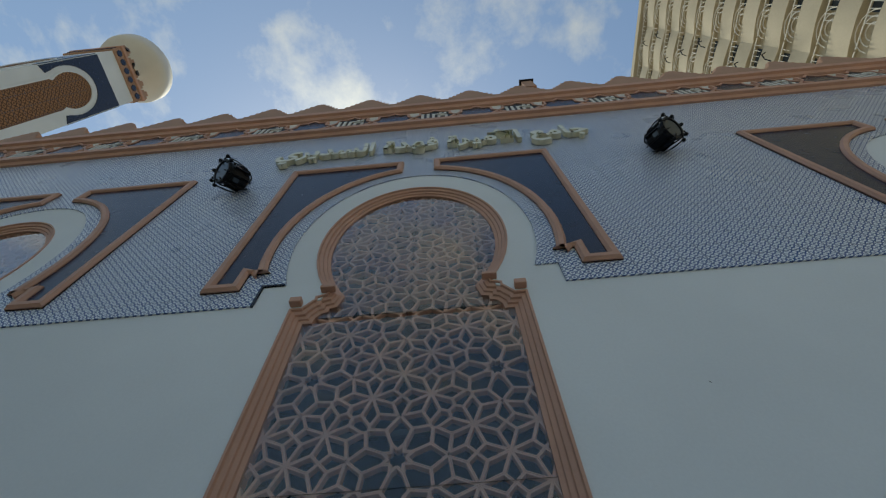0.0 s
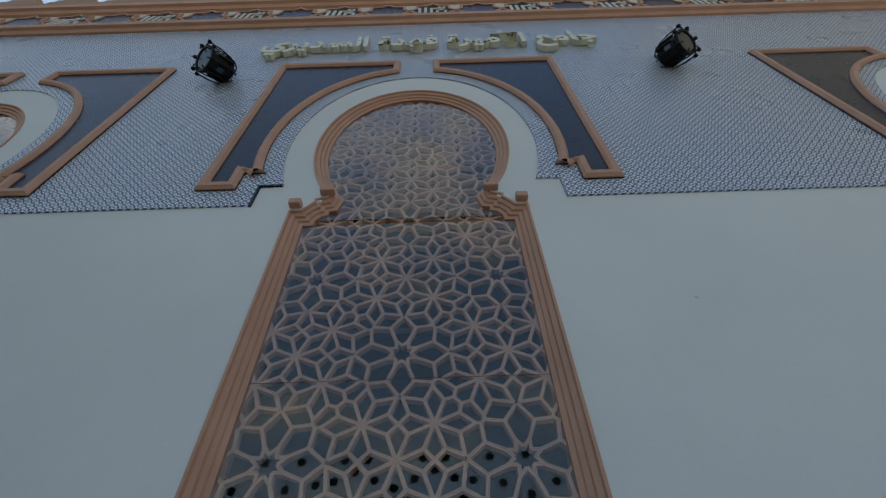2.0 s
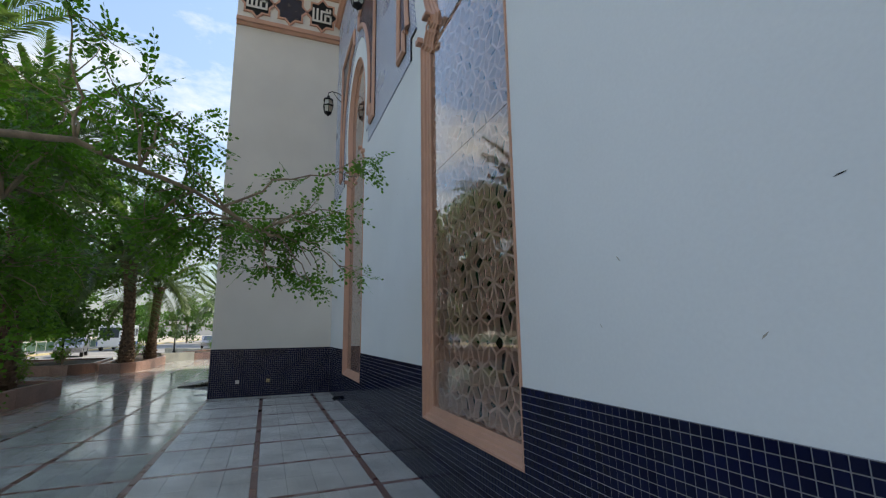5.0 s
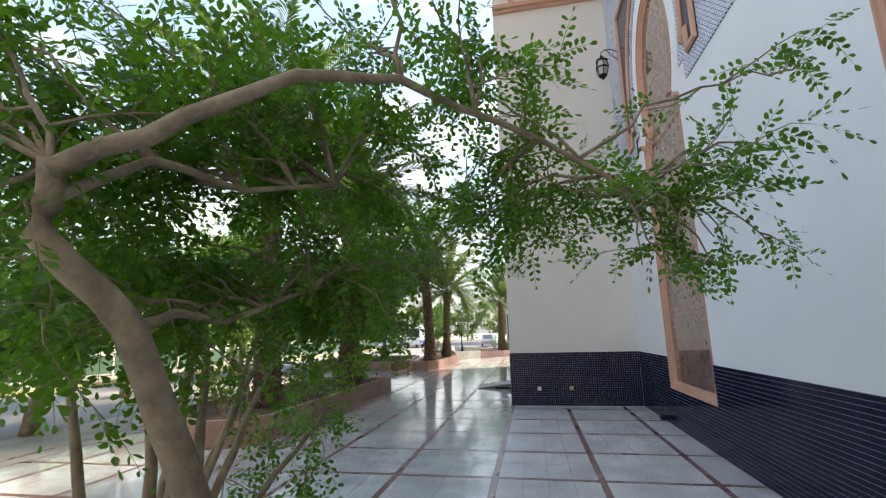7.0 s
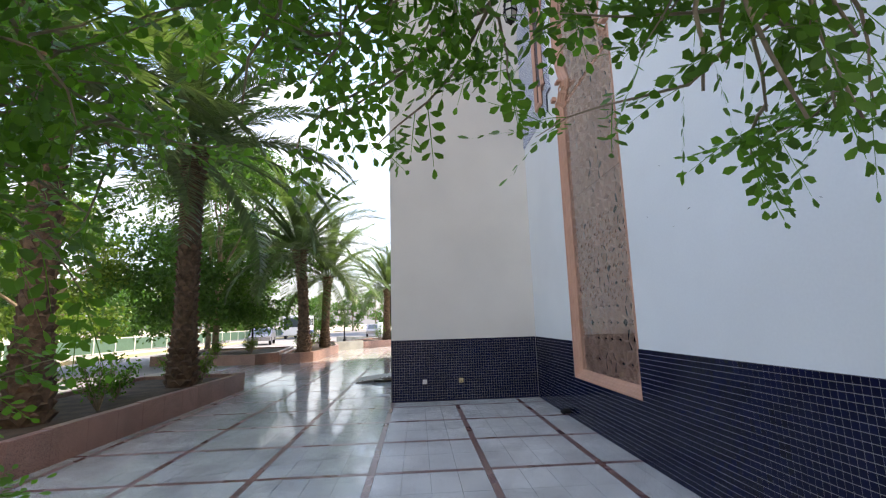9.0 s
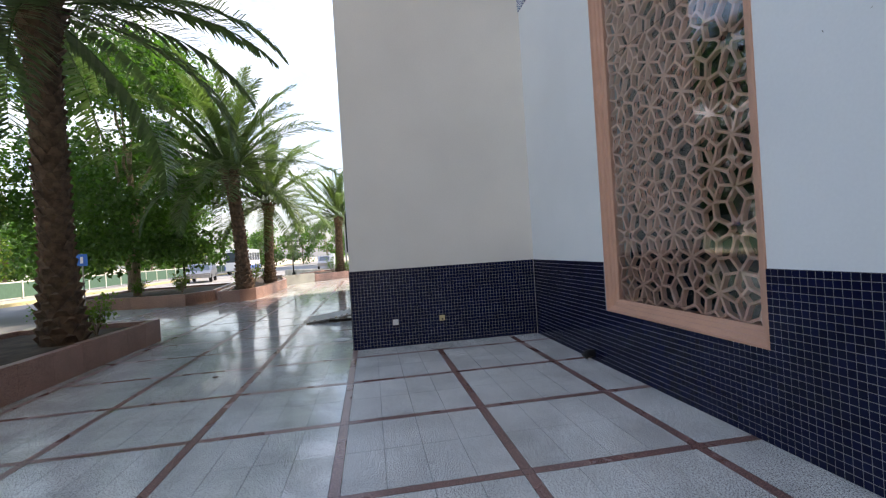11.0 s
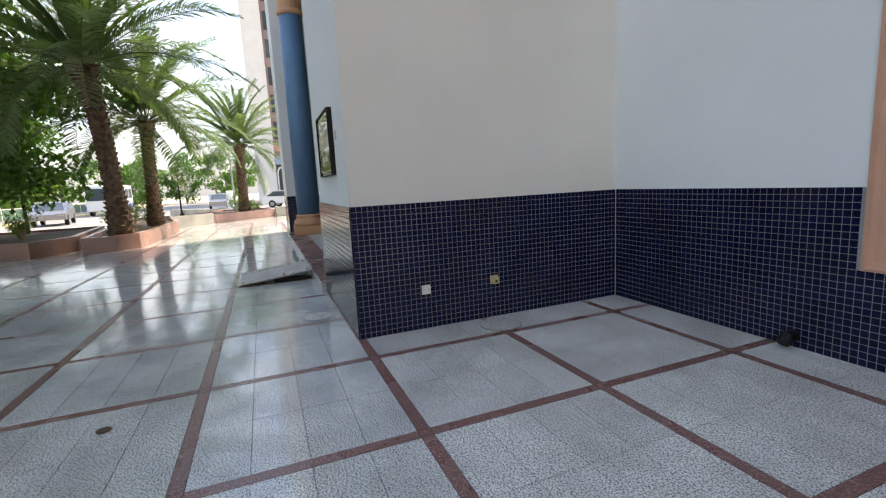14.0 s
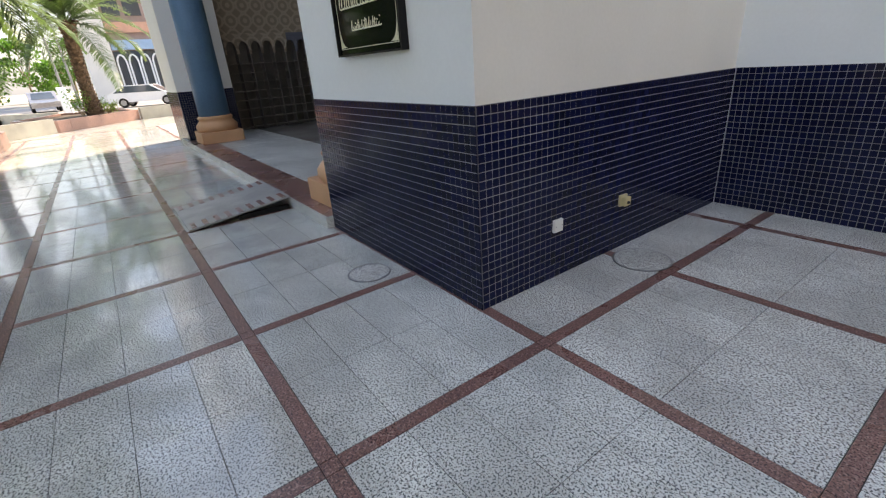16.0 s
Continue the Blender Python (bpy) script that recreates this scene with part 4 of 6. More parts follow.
def date_palm(at, height, lean, fronds, length, seed, thick=0.2):
    """A date palm: rough tapering trunk with old leaf bases, arching feathery fronds."""
    rng = np.random.default_rng(seed)
    palm = empty("date_palm", at)
    top = Vector((lean[0], lean[1], height))
    pts = [Vector((lean[0] * s * s, lean[1] * s * s, height * s)) for s in [k / 14 for k in range(15)]]
    part("trunk", tube(pts, [thick * (1.25 - 0.4 * min(1, k / 4)) * (1.06 if k % 2 else 0.96) for k in range(13)] + [thick * 1.1, thick * 1.25], 12), M["palm_bark"], palm)
    bm = bmesh.new()
    rows = int(height / 0.13)
    for i in range(rows):
        s = (i + 0.5) / rows
        c = Vector((lean[0] * s * s, lean[1] * s * s, height * s))
        r = thick * (1.25 - 0.4 * min(1, s * 14 / 4)) * (1.0 if s < 0.88 else 1.0 + (s - 0.88) * 3.4)
        for k in range(7):
            a = 2 * math.pi * (k + 0.5 * (i % 2)) / 7 + rng.uniform(-0.12, 0.12)
            u, t = Vector((math.cos(a), math.sin(a), 0)), Vector((-math.sin(a), math.cos(a), 0))
            b0 = c + u * r * 0.93
            wd, out = r * 0.40, r * rng.uniform(0.18, 0.36) * (1.0 if s < 0.85 else 1.9)
            q = [bm.verts.new(p) for p in (b0 - t * wd, b0 + t * wd, b0 + u * out + t * wd * 0.5 + Vector((0, 0, 0.11)), b0 + u * out - t * wd * 0.5 + Vector((0, 0, 0.11)), b0 + Vector((0, 0, 0.15)))]
            bm.faces.new((q[0], q[1], q[2], q[3])), bm.faces.new((q[3], q[2], q[4])), bm.faces.new((q[1], q[4], q[2])), bm.faces.new((q[0], q[3], q[4]))
    tagged(part("rough_bark", bm, M["palm_bark"], palm), kind="stuff")
    for i in range(fronds):
        a = 2.399963 * i + rng.uniform(-0.2, 0.2)
        lift = 1.5 - 1.85 * (i / fronds) + rng.uniform(-0.12, 0.12)
        u = Vector((math.cos(a), math.sin(a), 0))
        L = length * rng.uniform(0.82, 1.1)
        spine, p, ang = [top.copy()], top.copy(), lift
        for k in range(12):
            p = p + (u * math.cos(ang) + Vector((0, 0, math.sin(ang)))) * L / 12
            ang -= (0.035 + 0.011 * k) * (0.55 + 0.75 * i / fronds)
            spine.append(p.copy())
        verts, faces = [], []
        t = Vector((-u.y, u.x, 0))
        for k in range(12):
            w0, w1 = 0.022 * (1 - k / 12.5), 0.022 * (1 - (k + 1) / 12.5)
            q = len(verts)
            verts += [spine[k] - t * w0, spine[k] + t * w0, spine[k + 1] + t * w1, spine[k + 1] - t * w1, spine[k] - Vector((0, 0, w0 * 1.2)), spine[k + 1] - Vector((0, 0, w1 * 1.2))]
            faces += [(q, q + 1, q + 2, q + 3), (q, q + 3, q + 5, q + 4), (q + 1, q + 4, q + 5, q + 2)]
        for k in range(120):
            s = 0.12 + 0.88 * (k // 2) / 60
            j = min(int(s * 12), 11)
            b0 = spine[j].lerp(spine[j + 1], s * 12 - j)
            fw = (spine[j + 1] - spine[j]).normalized()
            sg = 1 if k % 2 else -1
            up = fw.cross(t) * -1
            ll = length * 0.175 * math.sin(math.pi * (0.18 + 0.74 * s)) * rng.uniform(0.85, 1.1)
            d = (t * sg * 0.8 + fw * 0.75 + Vector((0, 0, 0.25 + rng.uniform(-0.25, 0.2)))).normalized()
            mid, tip = b0 + d * ll * 0.55, b0 + d * ll + Vector((0, 0, -0.16 * ll))
            cr = d.cross(Vector((0, 0, 1))).normalized() * 0.024 + fw * 0.012
            q = len(verts)
            verts += [b0 - cr * 0.6, b0 + cr * 0.6, mid + cr, tip, mid - cr]
            faces += [(q, q + 1, q + 2, q + 4), (q + 4, q + 2, q + 3)]
        link_mesh("frond", verts, faces, M["palm_leaf"], palm)
    return tagged(palm, "date palm with rough brown trunk and grey-green feathery fronds", "palm tree", "date palms")


def broad_tree(at, height, radius, seed, mat, label, leaves=7000, size=0.2, trunk=0.16, base=0.3):
    """A leafy tree: trunk, limbs and a crown of uneven clumps of leaves."""
    rng = np.random.default_rng(seed)
    tree = empty("shade_tree", at)
    part("trunk", tube(bend((0, 0, 0), (rng.uniform(-0.3, 0.3), rng.uniform(-0.3, 0.3), height * 0.5), 0.1, 6, rng, 0.03), [trunk * (1 - 0.08 * k) for k in range(7)], 9), M["bark"], tree, smooth=True)
    clumps = []
    for k in range(22 if leaves < 20000 else 46):
        a, zz = rng.uniform(0, 2 * math.pi), rng.uniform(base, 1.0)
        r = radius * math.sqrt(max(0.05, 1 - (2 * (zz - base) / (1 - base) - 0.9) ** 2 * 0.8)) * rng.uniform(0.35, 1.0)
        c = Vector((r * math.cos(a), r * math.sin(a), height * zz))
        clumps.append((c, radius * rng.uniform(0.22, 0.42)))
        if k < 9:
            part("limb", tube(bend((0, 0, height * rng.uniform(0.25, 0.45)), c, 0.15, 5, rng, 0.06), [trunk * 0.5 * (1 - 0.15 * q) for q in range(6)], 6), M["bark"], tree)
    spots = []
    per = leaves // len(clumps)
    for c, r in clumps:
        p = rng.normal(size=(per, 3))
        p /= np.linalg.norm(p, axis=1)[:, None]
        p *= (rng.uniform(0, 1, (per, 1)) ** 0.45) * r * np.array((1.15, 1.15, 0.75))
        spots.append(p + np.array(c))
    leaf_cloud("crown", np.concatenate(spots), size, mat, tree, seed + 1)
    return tagged(tree, label, "tree")


def shrub(at, height, radius, seed, mat, leaves=500, size=0.08, label="small leafy garden shrub with thin stems in the bed"):
    rng = np.random.default_rng(seed)
    bush = empty("shrub", at)
    bm = bmesh.new()
    spots = []
    for k in range(11):
        a = rng.uniform(0, 2 * math.pi)
        e = Vector((radius * rng.uniform(0.3, 1) * math.cos(a), radius * rng.uniform(0.3, 1) * math.sin(a), height * rng.uniform(0.6, 1.05)))
        pts = bend((0, 0, 0), e, 0.05, 4, rng, 0.08)
        tube(pts, [0.014, 0.012, 0.009, 0.006, 0.003], 5, bm)
        for q in range(leaves // 11):
            s = rng.uniform(0.35, 1.0)
            j = min(int(s * 4), 3)
            spots.append(tuple(pts[j].lerp(pts[j + 1], s * 4 - j) + Vector(rng.normal(size=3)) * radius * 0.16))
    tagged(part("stem_cluster", bm, M["bark"], bush), kind="stuff")
    leaf_cloud("foliage", spots, size, mat, bush, seed + 3)
    return tagged(bush, label, "shrub", "garden shrubs")


crown_rng = np.random.default_rng(41)
CROWN = [(float(crown_rng.uniform(-6.9, -5.1)), float(crown_rng.uniform(-3.5, -1.6)), float(crown_rng.uniform(1.6, 3.7))) for _ in range(30)]
leafy_tree("court_tree", (-5.75, -1.3, 0), "spreading tree with fine compound leaves arching over the court",
           [([(-5.75, -1.3, 0), (-5.42, -1.31, 0.85), (-5.23, -1.31, 1.28), (-4.98, -1.33, 1.76), (-4.74, -1.46, 2.05), (-4.72, -1.42, 2.28)], 0.078, 0.036),
            ([(-4.72, -1.42, 2.25), (-4.95, -1.16, 2.49), (-5.16, -0.86, 2.75), (-5.5, -0.51, 2.88), (-6.1, 0.14, 2.78), (-6.4, 0.7, 2.5)], 0.036, 0.012),
            ([(-4.73, -1.43, 2.15), (-5.0, -1.33, 2.38), (-5.42, -1.23, 2.38), (-5.88, -1.01, 2.54)], 0.022, 0.01),
            ([(-4.98, -1.33, 1.74), (-5.2, -1.36, 1.82), (-5.48, -1.35, 1.78), (-6.15, -1.25, 1.99)], 0.024, 0.01)],
           [(-4.72, -1.42, 2.26), (-5.16, -0.86, 2.75), (-5.5, -0.51, 2.88), (-5.8, -0.2, 2.85), (-6.1, 0.14, 2.78), (-6.22, 0.35, 2.69), (-6.3, 0.5, 2.6), (-6.38, 0.66, 2.52), (-5.0, -1.33, 2.38), (-5.42, -1.23, 2.38), (-5.65, -1.12, 2.46), (-5.75, -1.3, 1.85), (-5.88, -1.01, 2.54), (-6.12, -1.25, 1.98), (-5.48, -1.35, 1.79)],
           [(-6.6, 0.72, 2.1), (-6.5, 0.88, 1.98), (-6.65, 1.18, 2.05), (-6.8, 0.95, 2.3), (-6.6, 1.15, 2.25), (-6.3, 1.25, 2.5), (-6.9, 1.2, 2.7), 
            (-7.1, -0.35, 2.4), (-7.45, -0.55, 2.65), (-7.15, -0.6, 2.35), (-7.0, -0.9, 2.2), (-7.35, -1.15, 2.25), (-7.4, -1.25, 2.0), (-7.2, -1.25, 2.5), (-6.95, -0.5, 2.6), (-7.5, -0.9, 2.9), (-6.9, -1.1, 1.8), (-7.6, -1.5, 2.4),
            (-6.6, -1.0, 2.1), (-6.5, -1.6, 2.3), (-6.2, -1.9, 2.7), (-5.6, -2.3, 2.9), (-5.3, -2.0, 2.5), (-5.7, -1.2, 3.2), (-6.4, -0.9, 3.1), (-6.6, -1.6, 1.75), (-6.0, -0.3, 3.4), (-4.9, -2.1, 3.0), (-5.9, -1.8, 2.0), (-6.7, -1.4, 2.7),
            (-6.4, -1.0, 3.7), (-6.9, -0.5, 3.6), (-6.0, -1.7, 3.7), (-7.2, -1.1, 3.7), (-5.6, -0.7, 3.9), (-6.6, -0.1, 3.7), (-6.9, -1.6, 3.3),
            (-7.37, -0.35, 2.6), (-7.31, -0.59, 2.83), (-7.61, -0.39, 2.4),
            (-6.81, 1.06, 2.15), (-6.56, 1.5, 2.79), (-6.69, 1.5, 2.2), (-6.39, 1.5, 3.15)] + CROWN, 5, 6)
leafy_tree("stem_tree", (-6.3, -2.4, 0), "cluster of slim grey stems with low leafy shoots",
           [([(-6.3, -2.4, 0), (-6.35, -2.3, 0.7), (-6.2, -2.1, 1.6)], 0.05, 0.025), ([(-6.36, -2.44, 0), (-6.7, -2.3, 0.8), (-6.9, -2.1, 1.5)], 0.04, 0.02), ([(-6.25, -2.45, 0), (-6.0, -2.6, 0.8), (-6.0, -2.8, 1.7)], 0.045, 0.02),
            ([(-6.3, -2.35, 0), (-6.6, -1.9, 0.6), (-7.0, -1.6, 1.1)], 0.035, 0.015), ([(-6.4, -2.5, 0), (-6.9, -2.8, 0.9), (-7.3, -3.0, 1.7)], 0.035, 0.018),
            ([(-6.3, -2.3, 0), (-6.38, -2.15, 0.8), (-6.43, -2.16, 1.39), (-6.3, -2.1, 2.0)], 0.045, 0.02), ([(-6.25, -2.3, 0), (-6.35, -2.45, 0.7), (-6.38, -2.53, 1.27), (-6.5, -2.6, 2.1)], 0.05, 0.02),
            ([(-6.35, -2.3, 0), (-6.5, -2.05, 0.8), (-6.7, -2.0, 1.25), (-7.0, -1.9, 1.7)], 0.035, 0.014), ([(-6.3, -2.25, 0), (-6.2, -2.0, 0.7), (-6.25, -1.85, 1.2), (-6.4, -1.75, 1.8)], 0.03, 0.012)],
           [(-6.2, -2.1, 1.55), (-6.9, -2.1, 1.45), (-6.0, -2.8, 1.65), (-7.0, -1.6, 1.05), (-7.3, -3.0, 1.65)],
           [(-6.6, -1.5, 0.7), (-7.5, -1.8, 1.3), (-6.0, -3.2, 2.4), (-7.9, -3.2, 2.3), (-6.4, -1.6, 2.3), (-7.6, -2.2, 2.2), (-6.6, -3.0, 2.6), (-7.6, -2.1, 0.8), (-7.4, -2.7, 2.6), (-7.0, -2.4, 0.5)], 8, 5)
date_palm((-12.3, -5.35, 0.3), 5.4, (0.15, -0.1), 34, 3.4, 21, 0.23)
date_palm((-15.9, -5.1, 0.3), 5.3, (0.25, 0.1), 44, 3.7, 22, 0.25)
date_palm((-25.8, -4.95, 0.35), 4.5, (0.1, -0.25), 50, 4.3, 23, 0.25)
date_palm((-30.3, -4.95, 0.35), 3.75, (-0.1, 0.1), 46, 4.0, 24, 0.23)
date_palm((-38.3, -2.2, 0.35), 3.6, (0.1, 0.1), 44, 3.5, 25, 0.26)
BIG = "large dense green shade tree beside the road"
broad_tree((-21.5, -12.6, 0), 6.0, 2.6, 31, M["leaf_lime"], BIG, 12000, 0.15)
broad_tree((-27.4, -9.4, 0.3), 9.9, 4.0, 36, M["leaf_dark"], BIG, 34000, 0.19, base=0.16)
broad_tree((-31.5, -11.6, 0.3), 8.0, 3.2, 37, M["leaf_dark"], BIG, 14000, 0.2, base=0.2)
broad_tree((-24.5, -14.5, 0), 8.0, 3.2, 32, M["leaf_dark"], BIG, 5000, 0.22)
broad_tree((-16.0, -12.5, 0), 4.8, 2.2, 33, M["leaf_lime"], BIG, 9000, 0.13)
broad_tree((-11.0, -9.5, 0), 4.4, 2.0, 34, M["leaf_dark"], BIG, 9000, 0.12)
broad_tree((-6.0, -9.5, 0), 4.6, 2.1, 35, M["leaf_dark"], BIG, 9000, 0.12)
rng = np.random.default_rng(77)
for k, (x, y) in enumerate(((-11.3, -5.6), (-13.2, -5.0), (-14.2, -5.4), (-16.6, -5.0), (-16.9, -5.8), (-13.6, -6.2), (-27.0, -7.6), (-28.5, -8.3), (-26.4, -8.9), (-29.4, -5.5), (-30.6, -5.3), (-26.3, -5.2), (-38.2, -1.7), (-39.4, -2.0), (-37.2, -2.6))):
    shrub((x, y, 0.32), float(rng.uniform(0.5, 1.1)), 0.42, 100 + k, M["leaf" if k % 3 else "leaf_lime"], 420, 0.07)

FARG = "green roadside tree in the distance"
for k in range(16):
    x = -30 - 4.5 * k + float(rng.uniform(-1.5, 1.5))
    broad_tree((x, -30 - 0.35 * k + float(rng.uniform(-3, 3)), 0), float(rng.uniform(5, 7.5)), float(rng.uniform(2.6, 3.8)), 200 + k, M["leaf_lime" if k % 3 == 0 else "leaf_dark"], FARG, 2600, 0.38, base=0.2)
for k in range(9):
    broad_tree((8 - 5.0 * k + float(rng.uniform(-1, 1)), -27 + float(rng.uniform(-3, 3)), 0), float(rng.uniform(5.5, 8)), float(rng.uniform(2.8, 3.8)), 230 + k, M["leaf_lime" if k % 2 else "leaf_dark"], FARG, 2600, 0.38, base=0.18)
for k in range(12):
    broad_tree((-108 + float(rng.uniform(-6, 6)), -34 + 5.0 * k, 0), float(rng.uniform(6, 9)), float(rng.uniform(3.2, 4.5)), 250 + k, M["leaf_dark"], FARG, 2200, 0.5, base=0.12)


M["tower_glass"] = material("dark_window_glass", (0.06, 0.08, 0.10), 0.08, vary=0.3, grain=0.5)

# ---- sign lettering over the middle window ----
def raised_text(name, text, size, depth, mat, label):
    cu = bpy.data.curves.new(name, "FONT")
    cu.body, cu.size, cu.extrude, cu.align_x = text, size, depth, "CENTER"
    cu.offset = 0.03
    tmp = new(name, cu)
    bpy.context.view_layer.update()
    me = bpy.data.meshes.new_from_object(tmp.evaluated_get(bpy.context.evaluated_depsgraph_get()))
    bpy.data.objects.remove(tmp)
    me.materials.clear()
    me.materials.append(mat)
    return tagged(new(name, me), label, "sign")


ARABIC = "\uFE9F\uFE8E\uFEE3\uFECA \uFE8D\uFEF7\uFEE3\uFEF4\uFEAE\uFE93 \uFED3\uFEEC\uFEAA\uFE93 \uFE8D\uFEDF\uFEB4\uFEAA\uFEF3\uFEAE\uFEF1"
sign = raised_text("sign_lettering", ARABIC[::-1], 1.0, 0.045, M["gold"], "raised pale gilt Arabic lettering on the tiled wall")
wide = max(v.co.x for v in sign.data.vertices) - min(v.co.x for v in sign.data.vertices)
low_z = min(v.co.y for v in sign.data.vertices)
tall = max(v.co.y for v in sign.data.vertices) - low_z
mid_x = (max(v.co.x for v in sign.data.vertices) + min(v.co.x for v in sign.data.vertices)) / 2
for v in sign.data.vertices:
    v.co.x, v.co.y = (v.co.x - mid_x) * 5.45 / wide, (v.co.y - low_z) * 0.92 / tall
sign.matrix_world = pose(0.16, WALL_Y - 0.075, 9.12, 90, 0, 0)


# ---- flood lights and wall lanterns ----
def spot_light(x, z, turn):
    lamp = empty("flood_light", (x, WALL_Y - 0.02, z))
    part("wall_plate", boxed(-0.09, 0.09, -0.03, 0.0, -0.09, 0.09, bevel=0.008), M["black_iron"], lamp)
    part("arm", tube([(0, -0.02, 0), (0, -0.14, -0.02), (0, -0.2, -0.12)], [0.02, 0.02, 0.02], 8), M["black_iron"], lamp)
    part("yoke", tube([(-0.2, -0.22, -0.32), (-0.2, -0.2, -0.14), (0.2, -0.2, -0.14), (0.2, -0.22, -0.32)], [0.016] * 4, 6), M["black_iron"], lamp)
    head = part("head", lathe([(0.09, -0.24), (0.15, -0.2), (0.165, -0.05), (0.17, 0.08), (0.2, 0.12), (0.2, 0.17), (0.17, 0.17), (0.16, 0.14)], 16), M["black_iron"], lamp, "black ribbed lamp head")
    head.matrix_local = pose(0, -0.24, -0.34, 118, 0, turn)
    lens = part("lens", lathe([(0.155, 0.0), (0.15, 0.012)], 16), M["tower_glass"], head)
    lens.location = (0, 0, 0.145)
    for k in range(8):
        a = math.pi * k / 4
        fin = part("fin", boxed(-0.008, 0.008, 0.15, 0.19, -0.18, 0.05), M["black_iron"], head)
        fin.rotation_euler = (0, 0, a)
    for k in range(8):
        a = math.pi * k / 4
        bar = part("cage_bar", tube([(0.13, 0, -0.25), (0.21, 0, -0.16), (0.235, 0, 0.0), (0.235, 0, 0.17), (0.17, 0, 0.2)], [0.011] * 5, 6), M["black_iron"], head)
        bar.rotation_euler = (0, 0, a)
        stud = part("stud", lathe([(0.004, -0.03), (0.024, -0.022), (0.03, 0.0), (0.024, 0.022), (0.004, 0.03)], 8), M["black_iron"], head)
        stud.location = (0.24 * math.cos(a), 0.24 * math.sin(a), 0.17)
    for k in range(4):
        a = math.pi / 2 * k + 0.4
        port = part("side_port", boxed(-0.035, 0.035, 0.163, 0.172, -0.06, 0.03, bevel=0.002), M["tower_glass"], head, "small pale side window")
        port.rotation_euler = (0, 0, a)
    return tagged(lamp, "black flood light on a bracket on the tiled wall", "lamp", "flood lights")


spot_light(-2.86, 8.66, -35)
spot_light(3.66, 8.72, 30)


def wall_lantern(x, z):
    lamp = empty("wall_lantern", (x, WALL_Y - 0.02, z))
    part("back_plate", boxed(-0.04, 0.04, -0.02, 0.0, -0.14, 0.14, bevel=0.006), M["black_iron"], lamp)
    part("scroll_arm", tube([(0, 0, 0.1), (0, -0.12, 0.18), (0, -0.28, 0.2), (0, -0.38, 0.14), (0, -0.38, 0.06)], [0.012] * 5, 6), M["black_iron"], lamp)
    part("stay", tube([(0, 0, -0.1), (0, -0.14, 0.02), (0, -0.26, 0.19)], [0.009] * 3, 6), M["black_iron"], lamp)
    part("cap", lathe([(0.015, 0.07), (0.03, 0.05), (0.05, 0.0), (0.13, -0.06), (0.15, -0.09), (0.13, -0.1)], 6, (0, -0.38, 0)), M["black_iron"], lamp)
    part("glass", lathe([(0.11, -0.1), (0.135, -0.26), (0.09, -0.44)], 6, (0, -0.38, 0)), M["lamp_glass"], lamp, "frosted lantern glass")
    for k in range(6):
        a = math.pi * k / 3
        u = Vector((math.cos(a), math.sin(a), 0))
        o = Vector((0, -0.38, 0))
        part("cage_bar", tube([o + u * 0.118 + Vector((0, 0, -0.1)), o + u * 0.145 + Vector((0, 0, -0.26)), o + u * 0.1 + Vector((0, 0, -0.45))], [0.011] * 3, 5), M["black_iron"], lamp)
    part("cage_band", lathe([(0.15, -0.25), (0.155, -0.25), (0.155, -0.28), (0.15, -0.28)], 6, (0, -0.38, 0)), M["black_iron"], lamp)
    part("foot", lathe([(0.1, -0.44), (0.1, -0.47), (0.04, -0.52), (0.012, -0.56)], 6, (0, -0.38, 0)), M["black_iron"], lamp)
    return tagged(lamp, "black iron lantern on a scroll bracket beside the window", "lamp", "wall lanterns")


wall_lantern(-13.75, 8.0)
wall_lantern(-9.35, 8.0)

# small camera box on the battlements
perch = part("camera_box", boxed(2.55, 2.83, WALL_Y - 0.12, WALL_Y + 0.1, PEAK - 0.3, PEAK + 0.42, bevel=0.02), M["crenel"])
tagged(perch, "small tan box with a dark cap on the battlements", "box")
part("cap", boxed(2.5, 2.88, WALL_Y - 0.16, WALL_Y + 0.14, PEAK + 0.421, PEAK + 0.50, bevel=0.01), M["black_iron"], perch)


# ---- sockets, plaque, ramp, covers ----
def socket(y, z, mat, lid):
    plate_ob = empty("wall_socket", (RETURN_X + 0.012, y, z))
    part("cover", boxed(0, 0.02, -0.043, 0.043, -0.043, 0.043, bevel=0.005), mat, plate_ob)
    if lid:
        part("box", boxed(0.02, 0.055, -0.034, 0.034, -0.036, 0.03, bevel=0.006), mat, plate_ob, "worn cream lid")
        part("catch", boxed(0.055, 0.062, -0.012, 0.012, -0.02, 0.0), M["black_iron"], plate_ob)
    else:
        for s in (-0.03, 0.03):
            part("screw", lathe([(0.004, 0), (0.004, 0.004)], 6), M["steel_rim"], plate_ob).matrix_local = pose(0.0195, s, 0, 0, 90, 0)
    return plate_ob


tagged(socket(0.13, 0.38, M["white_plastic"], False), "white blank socket cover on the navy mosaic", "socket")
tagged(socket(0.855, 0.385, M["cream_plastic"], True), "yellowed socket box with lid on the navy mosaic", "socket")

